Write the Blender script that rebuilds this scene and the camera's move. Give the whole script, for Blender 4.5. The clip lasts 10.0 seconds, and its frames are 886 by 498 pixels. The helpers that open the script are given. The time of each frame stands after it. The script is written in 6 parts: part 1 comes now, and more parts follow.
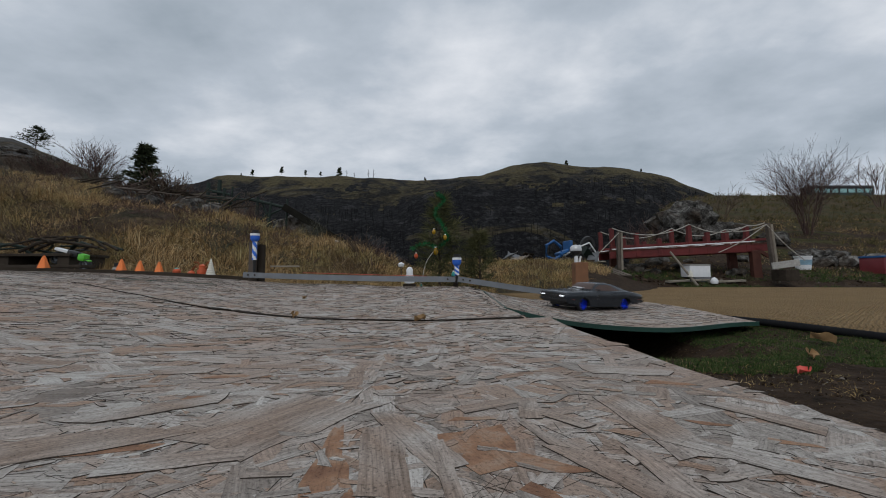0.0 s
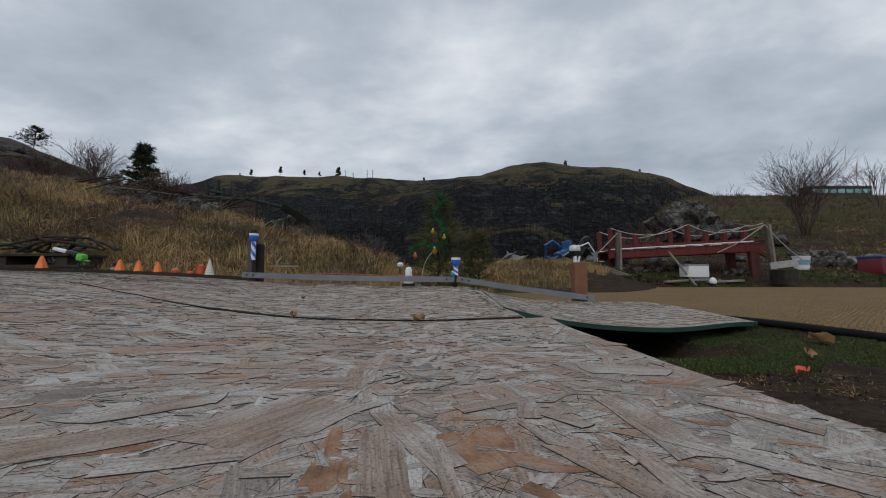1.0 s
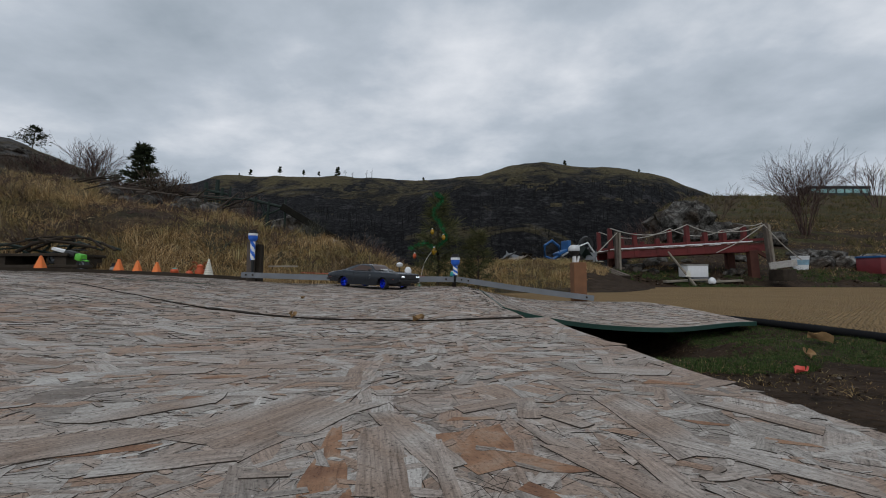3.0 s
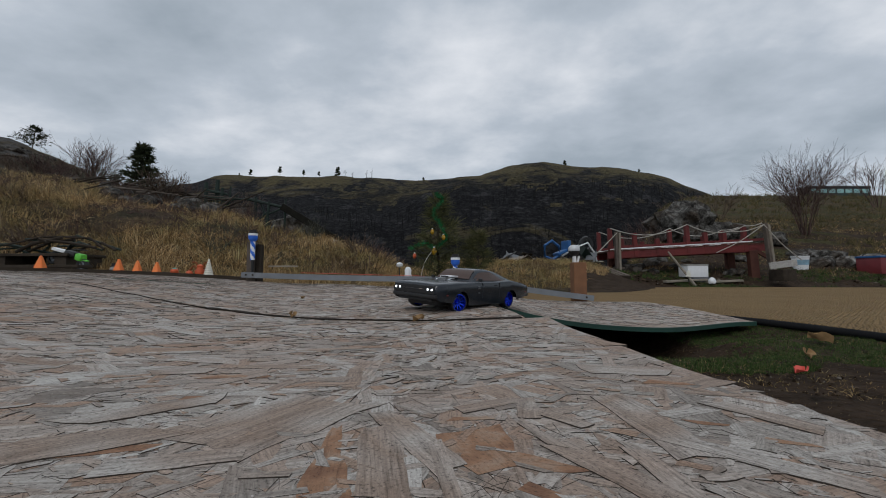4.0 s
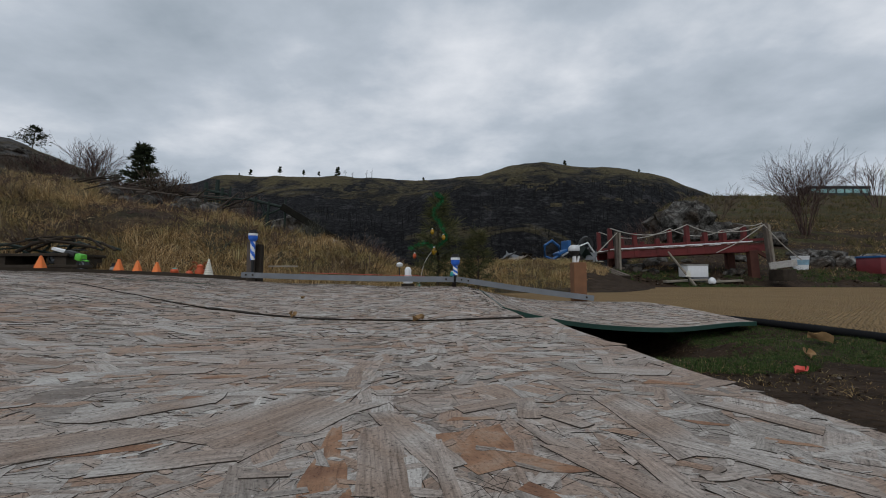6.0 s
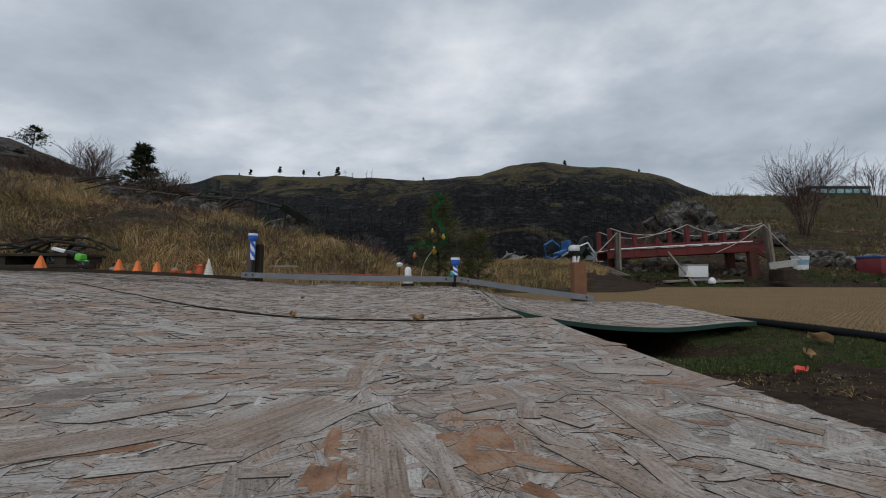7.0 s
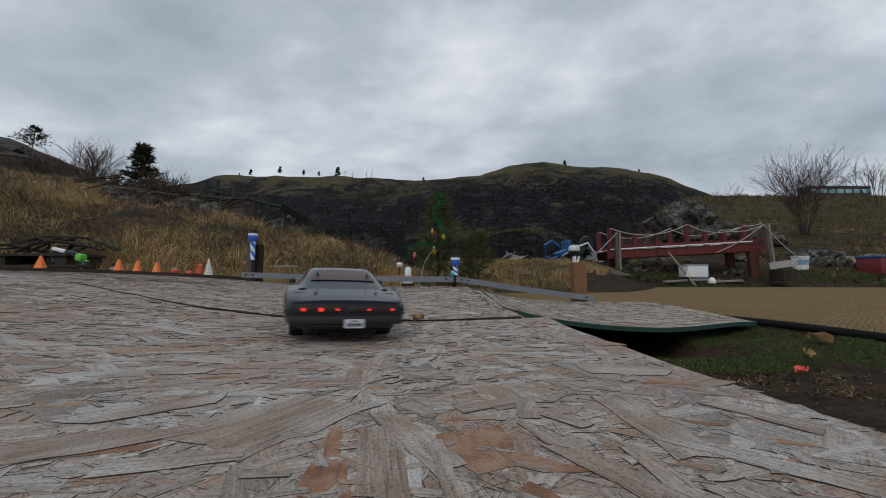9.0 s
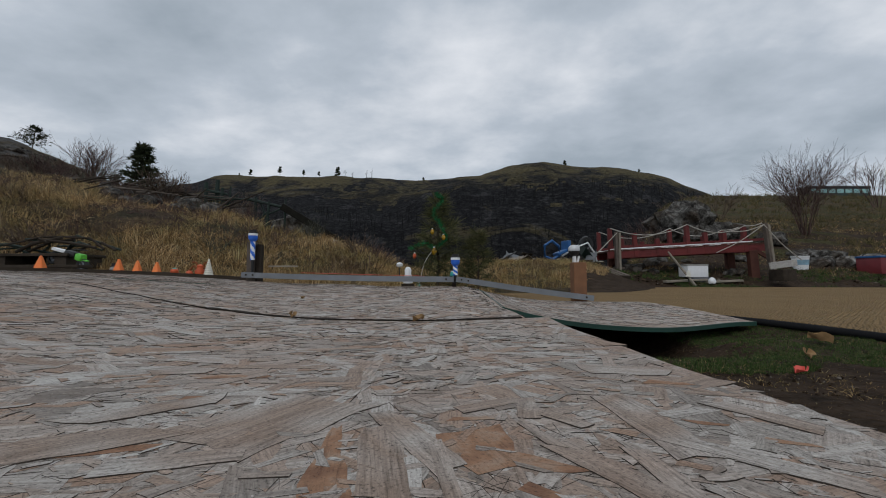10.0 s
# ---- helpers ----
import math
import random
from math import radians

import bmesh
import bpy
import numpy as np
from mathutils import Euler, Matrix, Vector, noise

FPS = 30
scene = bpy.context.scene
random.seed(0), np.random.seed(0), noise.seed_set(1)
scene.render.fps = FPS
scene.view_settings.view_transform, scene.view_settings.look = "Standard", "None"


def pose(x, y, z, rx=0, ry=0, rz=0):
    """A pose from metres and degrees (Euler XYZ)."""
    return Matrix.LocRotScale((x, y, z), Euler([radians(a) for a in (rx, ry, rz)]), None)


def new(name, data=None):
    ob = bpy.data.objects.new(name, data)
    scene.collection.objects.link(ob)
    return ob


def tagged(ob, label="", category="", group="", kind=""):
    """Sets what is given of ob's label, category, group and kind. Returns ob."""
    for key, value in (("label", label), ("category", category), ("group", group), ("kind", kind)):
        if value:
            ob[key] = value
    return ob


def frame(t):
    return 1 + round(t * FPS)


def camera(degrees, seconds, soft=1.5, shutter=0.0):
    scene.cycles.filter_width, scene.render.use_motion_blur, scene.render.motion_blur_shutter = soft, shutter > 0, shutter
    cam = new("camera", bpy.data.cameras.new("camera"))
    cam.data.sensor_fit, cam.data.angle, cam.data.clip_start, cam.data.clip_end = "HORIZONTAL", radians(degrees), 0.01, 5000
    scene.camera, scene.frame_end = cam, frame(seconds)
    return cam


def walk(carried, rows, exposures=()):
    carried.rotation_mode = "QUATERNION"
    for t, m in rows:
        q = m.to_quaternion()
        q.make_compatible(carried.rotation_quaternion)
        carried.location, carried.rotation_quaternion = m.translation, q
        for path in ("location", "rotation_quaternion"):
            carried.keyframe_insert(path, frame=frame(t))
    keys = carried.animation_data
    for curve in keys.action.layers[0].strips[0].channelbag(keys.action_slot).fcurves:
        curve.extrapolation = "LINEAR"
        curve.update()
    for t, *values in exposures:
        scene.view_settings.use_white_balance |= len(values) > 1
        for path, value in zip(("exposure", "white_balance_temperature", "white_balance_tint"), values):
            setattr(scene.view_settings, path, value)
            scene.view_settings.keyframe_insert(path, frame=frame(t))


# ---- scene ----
cam = camera(94.3, 10.0, soft=1.0, shutter=0.15)
EYE = (0.0, 0.0, 0.096)


def gaze(turn):
    """The camera's pose on the deck, turned by that many degrees to its left."""
    return pose(*EYE, 93.88, 0, turn)


walk(cam, [(0.0, gaze(0.22)), (0.3, gaze(0.15)), (0.6, gaze(0.12)), (1.0, gaze(0.08)), (1.4, gaze(0.0)), (2.5, gaze(0.0)), (10.0, gaze(0.0))])

# ---- sky and light ----
SUN_UP, SUN_TURN = radians(48), radians(200)


def link(tree, a, b):
    tree.links.new(a, b)


def make_sky():
    world = bpy.data.worlds.new("overcast_sky")
    scene.world = world
    world.use_nodes = True
    t = world.node_tree
    n = t.nodes
    bg = n["Background"]
    sky = n.new("ShaderNodeTexSky")
    sky.sky_type, sky.sun_disc = "NISHITA", False
    sky.sun_elevation, sky.sun_rotation = SUN_UP, SUN_TURN
    dim = n.new("ShaderNodeMixRGB")
    dim.blend_type, dim.inputs[0].default_value, dim.inputs[2].default_value = "MULTIPLY", 1.0, (0.09, 0.09, 0.09, 1)
    link(t, sky.outputs[0], dim.inputs[1])
    co = n.new("ShaderNodeTexCoord")
    # the cloud base is a flat layer: project the direction on it
    sep = n.new("ShaderNodeSeparateXYZ")
    link(t, co.outputs["Generated"], sep.inputs[0])
    add = n.new("ShaderNodeMath")
    add.operation, add.inputs[1].default_value = "ADD", 0.22
    absz = n.new("ShaderNodeMath")
    absz.operation = "ABSOLUTE"
    link(t, sep.outputs[2], absz.inputs[0])
    link(t, absz.outputs[0], add.inputs[0])
    com = n.new("ShaderNodeCombineXYZ")
    for i in (0, 1):
        d = n.new("ShaderNodeMath")
        d.operation = "DIVIDE"
        link(t, sep.outputs[i], d.inputs[0])
        link(t, add.outputs[0], d.inputs[1])
        link(t, d.outputs[0], com.inputs[i])
    mp = n.new("ShaderNodeMapping")
    mp.inputs["Location"].default_value = (3.6, 0.9, 0)
    mp.inputs["Scale"].default_value = (0.8, 0.9, 1)
    link(t, com.outputs[0], mp.inputs[0])
    big = n.new("ShaderNodeTexNoise")
    big.inputs["Scale"].default_value, big.inputs["Detail"].default_value = 0.95, 7
    big.inputs["Roughness"].default_value, big.inputs["Distortion"].default_value = 0.5, 0.35
    small = n.new("ShaderNodeTexNoise")
    small.inputs["Scale"].default_value, small.inputs["Detail"].default_value = 3.2, 6
    small.inputs["Roughness"].default_value = 0.55
    for k in (big, small):
        link(t, mp.outputs[0], k.inputs["Vector"])
    mix = n.new("ShaderNodeMixRGB")
    mix.inputs[0].default_value = 0.38
    link(t, big.outputs["Fac"], mix.inputs[1])
    link(t, small.outputs["Fac"], mix.inputs[2])
    ramp = n.new("ShaderNodeValToRGB")
    e = ramp.color_ramp.elements
    e[0].position, e[0].color = 0.37, (0.34, 0.395, 0.455, 1)
    e[1].position, e[1].color = 0.64, (0.76, 0.79, 0.84, 1)
    m = e.new(0.5)
    m.color = (0.475, 0.53, 0.60, 1)
    link(t, mix.outputs[0], ramp.inputs[0])
    cover = n.new("ShaderNodeMixRGB")
    cover.inputs[0].default_value = 0.95
    link(t, dim.outputs[0], cover.inputs[1])
    link(t, ramp.outputs[0], cover.inputs[2])
    link(t, cover.outputs[0], bg.inputs[0])
    bg.inputs[1].default_value = 1.0


make_sky()
sun = new("sun", bpy.data.lights.new("sun", "SUN"))
sun.data.energy, sun.data.angle, sun.data.color = 0.7, radians(25), (1.0, 0.97, 0.93)
sun.rotation_euler = (radians(90) - SUN_UP, 0, radians(180) - SUN_TURN)
scene.view_settings.exposure = 0.0

# ---- materials ----


class Mat:
    """A small builder of node materials."""

    def __init__(self, name, rough=0.6, metal=0.0, base=(0.5, 0.5, 0.5)):
        self.m = bpy.data.materials.new(name)
        self.m.use_nodes = True
        self.t = self.m.node_tree
        self.b = self.t.nodes["Principled BSDF"]
        self.b.inputs["Roughness"].default_value = rough
        self.b.inputs["Metallic"].default_value = metal
        if rough >= 0.8:
            # soil, bark and straw scatter light and hardly shine
            self.b.inputs["Specular IOR Level"].default_value = 0.08 if rough >= 0.9 else 0.2
        self.b.inputs["Base Color"].default_value = (*base, 1)
        self.co = None

    def node(self, kind, **kw):
        nd = self.t.nodes.new("ShaderNode" + kind)
        for k, v in kw.items():
            nd.inputs[k.replace("_", " ")].default_value = v
        return nd

    def coords(self, scale=(1, 1, 1), rot=(0, 0, 0)):
        c = self.node("TexCoord")
        mp = self.node("Mapping")
        mp.inputs["Scale"].default_value = scale
        mp.inputs["Rotation"].default_value = rot
        self.t.links.new(c.outputs["Object"], mp.inputs[0])
        return mp.outputs[0]

    def noise(self, scale, detail=5, rough=0.55, vec=None, distort=0.0):
        nd = self.node("TexNoise", Scale=scale, Detail=detail, Roughness=rough, Distortion=distort)
        self.t.links.new(vec or self.coords(), nd.inputs["Vector"])
        return nd.outputs["Fac"]

    def ramp(self, fac, stops):
        r = self.node("ValToRGB")
        e = r.color_ramp.elements
        while len(e) < len(stops):
            e.new(0.5)
        for k, (p, c) in zip(e, stops):
            k.position, k.color = p, (*c, 1)
        self.t.links.new(fac, r.inputs[0])
        return r.outputs[0]

    def mix(self, fac, a, b, mode="MIX"):
        x = self.node("MixRGB")
        x.blend_type = mode
        for k, v in ((0, fac), (1, a), (2, b)):
            if isinstance(v, (int, float)):
                x.inputs[k].default_value = v
            elif isinstance(v, tuple):
                x.inputs[k].default_value = (*v, 1)
            else:
                self.t.links.new(v, x.inputs[k])
        return x.outputs[0]

    def color(self, out):
        self.t.links.new(out, self.b.inputs["Base Color"])
        return self

    def roughness(self, out):
        self.t.links.new(out, self.b.inputs["Roughness"])
        return self

    def bump(self, out, strength=0.3, dist=0.01):
        bp = self.node("Bump", Strength=strength, Distance=dist)
        self.t.links.new(out, bp.inputs["Height"])
        self.t.links.new(bp.outputs[0], self.b.inputs["Normal"])
        return self

    def island(self):
        return self.node("NewGeometry").outputs["Random Per Island"]

    def per_object(self):
        return self.node("ObjectInfo").outputs["Random"]

    def glow(self, color, strength):
        self.b.inputs["Emission Color"].default_value = (*color, 1)
        self.b.inputs["Emission Strength"].default_value = strength
        return self


def simple(name, base, rough=0.6, metal=0.0, vary=0.25, scale=30.0, bump=0.15, dist=0.003):
    """A surface of one colour with grain and blotches."""
    m = Mat(name, rough, metal, base)
    fine, wide = m.noise(scale, 6), m.noise(scale * 0.13, 3)
    dark = tuple(c * (1 - vary) for c in base)
    light = tuple(min(1, c * (1 + vary)) for c in base)
    c1 = m.ramp(fine, [(0.3, dark), (0.7, light)])
    c2 = m.ramp(wide, [(0.35, dark), (0.65, light)])
    m.color(m.mix(0.5, c1, c2))
    if bump:
        m.bump(fine, bump, dist)
    return m.m


def strand_material(name="weathered_strand_board", grain=True, single=False, plain=False):
    m = Mat(name, 0.79)
    r = m.noise(7, 2) if plain else m.per_object() if single else m.island() if grain else m.noise(14, 2)
    base = m.ramp(r, [(0.0, (0.20, 0.175, 0.155)), (0.12, (0.31, 0.285, 0.26)), (0.34, (0.43, 0.408, 0.385)), (0.5, (0.29, 0.22, 0.175)),
                      (0.66, (0.47, 0.455, 0.435)), (0.80, (0.34, 0.262, 0.212)), (0.91, (0.32, 0.21, 0.145)), (1.0, (0.52, 0.51, 0.49))])
    v = m.coords()
    blot = m.noise(5, 5, 0.6, v)
    fine = m.noise(420, 5, 0.75, v)
    if grain:
        uv = m.node("UVMap")
        mp = m.node("Mapping")
        mp.inputs["Scale"].default_value = (28, 620, 1)
        m.t.links.new(uv.outputs[0], mp.inputs[0])
        fibre = m.noise(1.0, 6, 0.72, mp.outputs[0], 0.2)
        mp2 = m.node("Mapping")
        mp2.inputs["Scale"].default_value = (9, 160, 1)
        m.t.links.new(uv.outputs[0], mp2.inputs[0])
        band = m.noise(1.0, 3, 0.6, mp2.outputs[0], 0.3)
    else:
        fibre = m.noise(1.0, 5, 0.65, m.coords((160, 300, 160)), 0.3)
        band = m.noise(60, 3, 0.6, v)
    c = m.mix(m.ramp(blot, [(0.46, (0, 0, 0)), (0.7, (0.6, 0.6, 0.6))]), base, (0.31, 0.205, 0.15))
    c = m.mix(0.8, c, m.ramp(band, [(0.36, (0.62, 0.585, 0.555)), (0.56, (1.0, 0.99, 0.975))]), "MULTIPLY")
    c = m.mix(0.85, c, m.ramp(fibre, [(0.33, (0.30, 0.275, 0.25)), (0.47, (0.92, 0.91, 0.895)), (0.66, (1.22, 1.21, 1.2))]), "MULTIPLY")
    c = m.mix(0.85, c, m.ramp(fine, [(0.35, (0.12, 0.105, 0.09)), (0.45, (0.95, 0.94, 0.93)), (0.58, (1.05, 1.05, 1.04)), (0.66, (1.6, 1.6, 1.6))]), "MULTIPLY")
    m.color(c)
    m.bump(m.mix(0.4, fibre, fine), 0.8, 0.0012)
    return m.m


def bare_wood_material():
    """Unweathered orange wood, fibrous, with pale and dark flecks."""
    m = Mat("bare_orange_wood", 0.79)
    uv = m.node("UVMap")
    mp = m.node("Mapping")
    mp.inputs["Scale"].default_value = (40, 420, 1)
    m.t.links.new(uv.outputs[0], mp.inputs[0])
    fibre, fine, wide = m.noise(1.0, 6, 0.72, mp.outputs[0], 0.3), m.noise(480, 5, 0.75), m.noise(38, 5, 0.6)
    c = m.ramp(wide, [(0.36, (0.20, 0.095, 0.05)), (0.5, (0.31, 0.165, 0.09)), (0.64, (0.36, 0.25, 0.175))])
    c = m.mix(0.8, c, m.ramp(fibre, [(0.34, (0.42, 0.38, 0.35)), (0.5, (1, 1, 1))]), "MULTIPLY")
    c = m.mix(0.8, c, m.ramp(fine, [(0.34, (0.2, 0.18, 0.16)), (0.45, (1, 1, 1)), (0.62, (1.0, 1.02, 1.05)), (0.7, (1.7, 1.8, 1.9))]), "MULTIPLY")
    m.color(c)
    m.bump(m.mix(0.5, fibre, fine), 1.0, 0.0016)
    return m.m


def ground_material():
    """Dirt near, with dry grass, rock and burnt slopes by height and noise."""
    m = Mat("dirt_and_dry_grass", 0.95)
    v = m.coords()
    fine, mid, wide = m.noise(28, 8, 0.65, v), m.noise(2.2, 6, 0.6, v), m.noise(0.16, 5, 0.6, v)
    dirt = m.ramp(fine, [(0.35, (0.012, 0.009, 0.007)), (0.65, (0.062, 0.045, 0.032))])
    straw = m.ramp(fine, [(0.35, (0.022, 0.015, 0.008)), (0.65, (0.15, 0.105, 0.055))])
    sage = m.ramp(fine, [(0.35, (0.011, 0.011, 0.007)), (0.65, (0.052, 0.047, 0.026))])
    c = m.mix(m.ramp(mid, [(0.42, (0, 0, 0)), (0.58, (1, 1, 1))]), straw, sage)
    c = m.mix(m.ramp(wide, [(0.45, (0, 0, 0)), (0.7, (0.7, 0.7, 0.7))]), c, dirt)
    m.color(c)
    m.bump(m.mix(0.4, fine, mid), 0.8, 0.05)
    return m.m


def burnt_material():
    """Charred slope with tan grass left along the ribs."""
    m = Mat("burnt_hillside", 0.95)
    v = m.coords()
    v2 = m.coords((0.02, 0.012, 0.05), (0, 0, 0.5))
    fine, mid = m.noise(0.45, 9, 0.78, v), m.noise(0.09, 6, 0.65, v)
    streak = m.noise(1.0, 6, 0.62, v2, 1.2)
    char = m.ramp(fine, [(0.40, (0.003, 0.003, 0.0035)), (0.5, (0.009, 0.009, 0.010)), (0.64, (0.034, 0.033, 0.033))])
    grass = m.ramp(fine, [(0.36, (0.028, 0.023, 0.012)), (0.64, (0.115, 0.095, 0.05))])
    z = m.node("SeparateXYZ")
    g = m.node("NewGeometry")
    m.t.links.new(g.outputs["Position"], z.inputs[0])
    hi = m.node("MapRange")
    m.t.links.new(z.outputs[2], hi.inputs["Value"])
    hi.inputs["From Min"].default_value, hi.inputs["From Max"].default_value = 35, 76
    hi.inputs["To Min"].default_value, hi.inputs["To Max"].default_value = -0.13, 0.12
    s = m.node("Math")
    s.operation = "ADD"
    m.t.links.new(streak, s.inputs[0])
    m.t.links.new(hi.outputs[0], s.inputs[1])
    c = m.mix(m.ramp(s.outputs[0], [(0.49, (0, 0, 0)), (0.58, (1, 1, 1))]), char, grass)
    rock = m.ramp(mid, [(0.57, (0, 0, 0)), (0.66, (0.4, 0.4, 0.4))])
    m.color(m.mix(rock, c, m.ramp(fine, [(0.4, (0.02, 0.02, 0.021)), (0.62, (0.12, 0.12, 0.122))])))
    m.bump(m.mix(0.5, fine, mid), 1.0, 2.0)
    return m.m


def crest_material():
    """Tan and olive grass that the fire left, with dark breaks."""
    m = Mat("tan_hill_grass", 0.95)
    v = m.coords((1, 0.6, 1.6))
    fine, mid = m.noise(0.5, 9, 0.78, v), m.noise(0.06, 6, 0.65, v, 0.8)
    c = m.ramp(fine, [(0.36, (0.018, 0.015, 0.009)), (0.5, (0.052, 0.044, 0.024)), (0.64, (0.115, 0.097, 0.053))])
    c = m.mix(m.ramp(mid, [(0.44, (1, 1, 1)), (0.54, (0, 0, 0))]), c, m.ramp(fine, [(0.4, (0.004, 0.004, 0.004)), (0.62, (0.032, 0.03, 0.027))]))
    m.color(c)
    m.bump(fine, 1.0, 1.5)
    return m.m


def rocky_material():
    m = Mat("rocky_brush_slope", 0.95)
    v = m.coords()
    fine, mid = m.noise(2.2, 8, 0.7, v), m.noise(0.22, 6, 0.65, v)
    brush = m.ramp(fine, [(0.3, (0.022, 0.018, 0.012)), (0.7, (0.12, 0.09, 0.05))])
    rock = m.ramp(fine, [(0.3, (0.04, 0.04, 0.04)), (0.7, (0.17, 0.165, 0.16))])
    m.color(m.mix(m.ramp(mid, [(0.42, (0, 0, 0)), (0.55, (1, 1, 1))]), rock, brush))
    m.bump(fine, 1.0, 0.5)
    return m.m


def field_material():
    m = Mat("autumn_field", 0.95)
    v = m.coords((1, 0.5, 1))
    fine, mid = m.noise(6, 8, 0.7, v), m.noise(0.4, 6, 0.6, v)
    green = m.ramp(fine, [(0.35, (0.018, 0.018, 0.008)), (0.65, (0.075, 0.07, 0.028))])
    tan = m.ramp(fine, [(0.35, (0.028, 0.02, 0.012)), (0.65, (0.11, 0.078, 0.042))])
    m.color(m.mix(m.ramp(mid, [(0.42, (0, 0, 0)), (0.58, (1, 1, 1))]), green, tan))
    m.bump(fine, 0.9, 0.15)
    return m.m


def sand_material():
    m = Mat("rippled_tan_sand", 0.95)
    v = m.coords()
    fine, wide = m.noise(90, 6, 0.6, v), m.noise(1.6, 5, 0.55, v)
    wave = m.node("TexWave", Scale=17.0, Distortion=7.0, Detail=3.0)
    wave.inputs["Detail Scale"].default_value = 0.6
    m.t.links.new(m.coords((1.0, 0.9, 1), (0, 0, 0.9)), wave.inputs["Vector"])
    c = m.mix(wide, (0.28, 0.185, 0.092), (0.39, 0.27, 0.14))
    c = m.mix(0.5, c, m.ramp(fine, [(0.3, (0.6, 0.58, 0.55)), (0.65, (1, 1, 1))]), "MULTIPLY")
    m.color(c)
    m.bump(m.mix(0.4, wave.outputs["Fac"], fine), 1.0, 0.03)
    return m.m


def rock_material(name, k):
    m = Mat(name, 0.95)
    v = m.coords()
    fine, mid, wide = m.noise(16, 8, 0.75, v), m.noise(4.5, 6, 0.7, v, 0.6), m.noise(1.4, 4, 0.6, v)
    c = m.ramp(mid, [(0.38, (0.016 * k, 0.015 * k, 0.014 * k)), (0.5, (0.075 * k, 0.07 * k, 0.064 * k)), (0.62, (0.19 * k, 0.185 * k, 0.175 * k))])
    c = m.mix(m.ramp(wide, [(0.5, (0, 0, 0)), (0.62, (0.6, 0.6, 0.6))]), c, (0.07, 0.05, 0.035))
    c = m.mix(0.8, c, m.ramp(fine, [(0.36, (0.3, 0.3, 0.3)), (0.56, (1.1, 1.1, 1.08))]), "MULTIPLY")
    m.color(c)
    m.bump(m.mix(0.5, fine, mid), 1.0, 0.08)
    return m.m


def tinted(name, stops, rough=0.8, scale=0.0, bump=0.0, patches=None):
    """Many small pieces in one mesh, each with its own tint; patches of growth shift it."""
    m = Mat(name, rough)
    c = m.ramp(m.island(), stops)
    if patches:
        c = m.mix(0.85, c, m.ramp(m.noise(1.1, 4, 0.6), patches), "MULTIPLY")
    if scale:
        n = m.noise(scale, 5, 0.65)
        c = m.mix(0.6, c, m.ramp(n, [(0.3, (0.5, 0.5, 0.5)), (0.7, (1, 1, 1))]), "MULTIPLY")
        if bump:
            m.bump(n, 0.6, bump)
    return m.color(c).m


M = {}
M["burnt"], M["rocky"], M["field"], M["sand"] = burnt_material(), rocky_material(), field_material(), sand_material()
M["crest"] = crest_material()
M["strand"], M["board"] = strand_material(), strand_material("strand_board_core", False)
M["broad"] = strand_material("broad_grey_strand", True, False, True)
M["strand_piece"] = strand_material("single_wood_strand", True, True)
M["ground"] = ground_material()
M["dirt"] = simple("trodden_dirt", (0.040, 0.027, 0.018), 0.95, 0, 0.75, 55, 1.0, 0.02)
M["car_paint"] = simple("satin_grey_car_paint", (0.0125, 0.017, 0.0235), 0.22, 0.0, 0.08, 8, 0.0)
M["car_paint"].node_tree.nodes["Principled BSDF"].inputs["Specular IOR Level"].default_value = 0.5
M["car_black"] = simple("matt_black_plastic", (0.012, 0.012, 0.013), 0.55, 0, 0.1, 20, 0.0)
M["tyre"] = simple("black_drift_tyre", (0.016, 0.016, 0.017), 0.7, 0, 0.2, 60, 0.1, 0.0005)
M["blue_chrome"] = Mat("anodised_blue_rim", 0.22, 0.85, (0.015, 0.06, 0.75)).m
M["chrome"] = Mat("chrome", 0.15, 1.0, (0.8, 0.8, 0.8)).m
M["glass"] = Mat("brown_tinted_screen", 0.3, 0.0, (0.075, 0.047, 0.038)).m
M["glass"].node_tree.nodes["Principled BSDF"].inputs["Specular IOR Level"].default_value = 0.2
M["head"] = Mat("lit_headlamp", 0.2, 0, (0.9, 0.9, 0.9)).glow((0.82, 0.9, 1.0), 2.2).m
M["tail"] = Mat("lit_tail_lamp", 0.3, 0, (0.5, 0.02, 0.01)).glow((1.0, 0.05, 0.025), 1.0).m
M["tail_dim"] = Mat("red_tail_lens", 0.3, 0, (0.022, 0.010, 0.010)).glow((1.0, 0.08, 0.03), 0.004).m
M["plate"] = simple("white_plate", (0.62, 0.63, 0.66), 0.5, 0, 0.05, 20, 0)
M["galv"] = simple("galvanised_steel", (0.20, 0.215, 0.235), 0.5, 0.5, 0.22, 14, 0.1, 0.002)
M["old_wood"] = simple("grey_weathered_wood", (0.115, 0.095, 0.08), 0.9, 0, 0.35, 22, 0.5, 0.004)
M["cedar"] = simple("brown_stained_post", (0.19, 0.085, 0.038), 0.75, 0, 0.35, 18, 0.4, 0.003)
M["blue_paint"] = simple("bright_blue_plastic", (0.025, 0.14, 0.62), 0.4, 0, 0.1, 20, 0.0)
M["white_paint"] = simple("white_plastic", (0.74, 0.75, 0.76), 0.5, 0, 0.08, 20, 0.0)
M["orange"] = simple("orange_cone_plastic", (0.82, 0.20, 0.035), 0.55, 0, 0.1, 20, 0.0)
M["orange_wood"] = bare_wood_material()
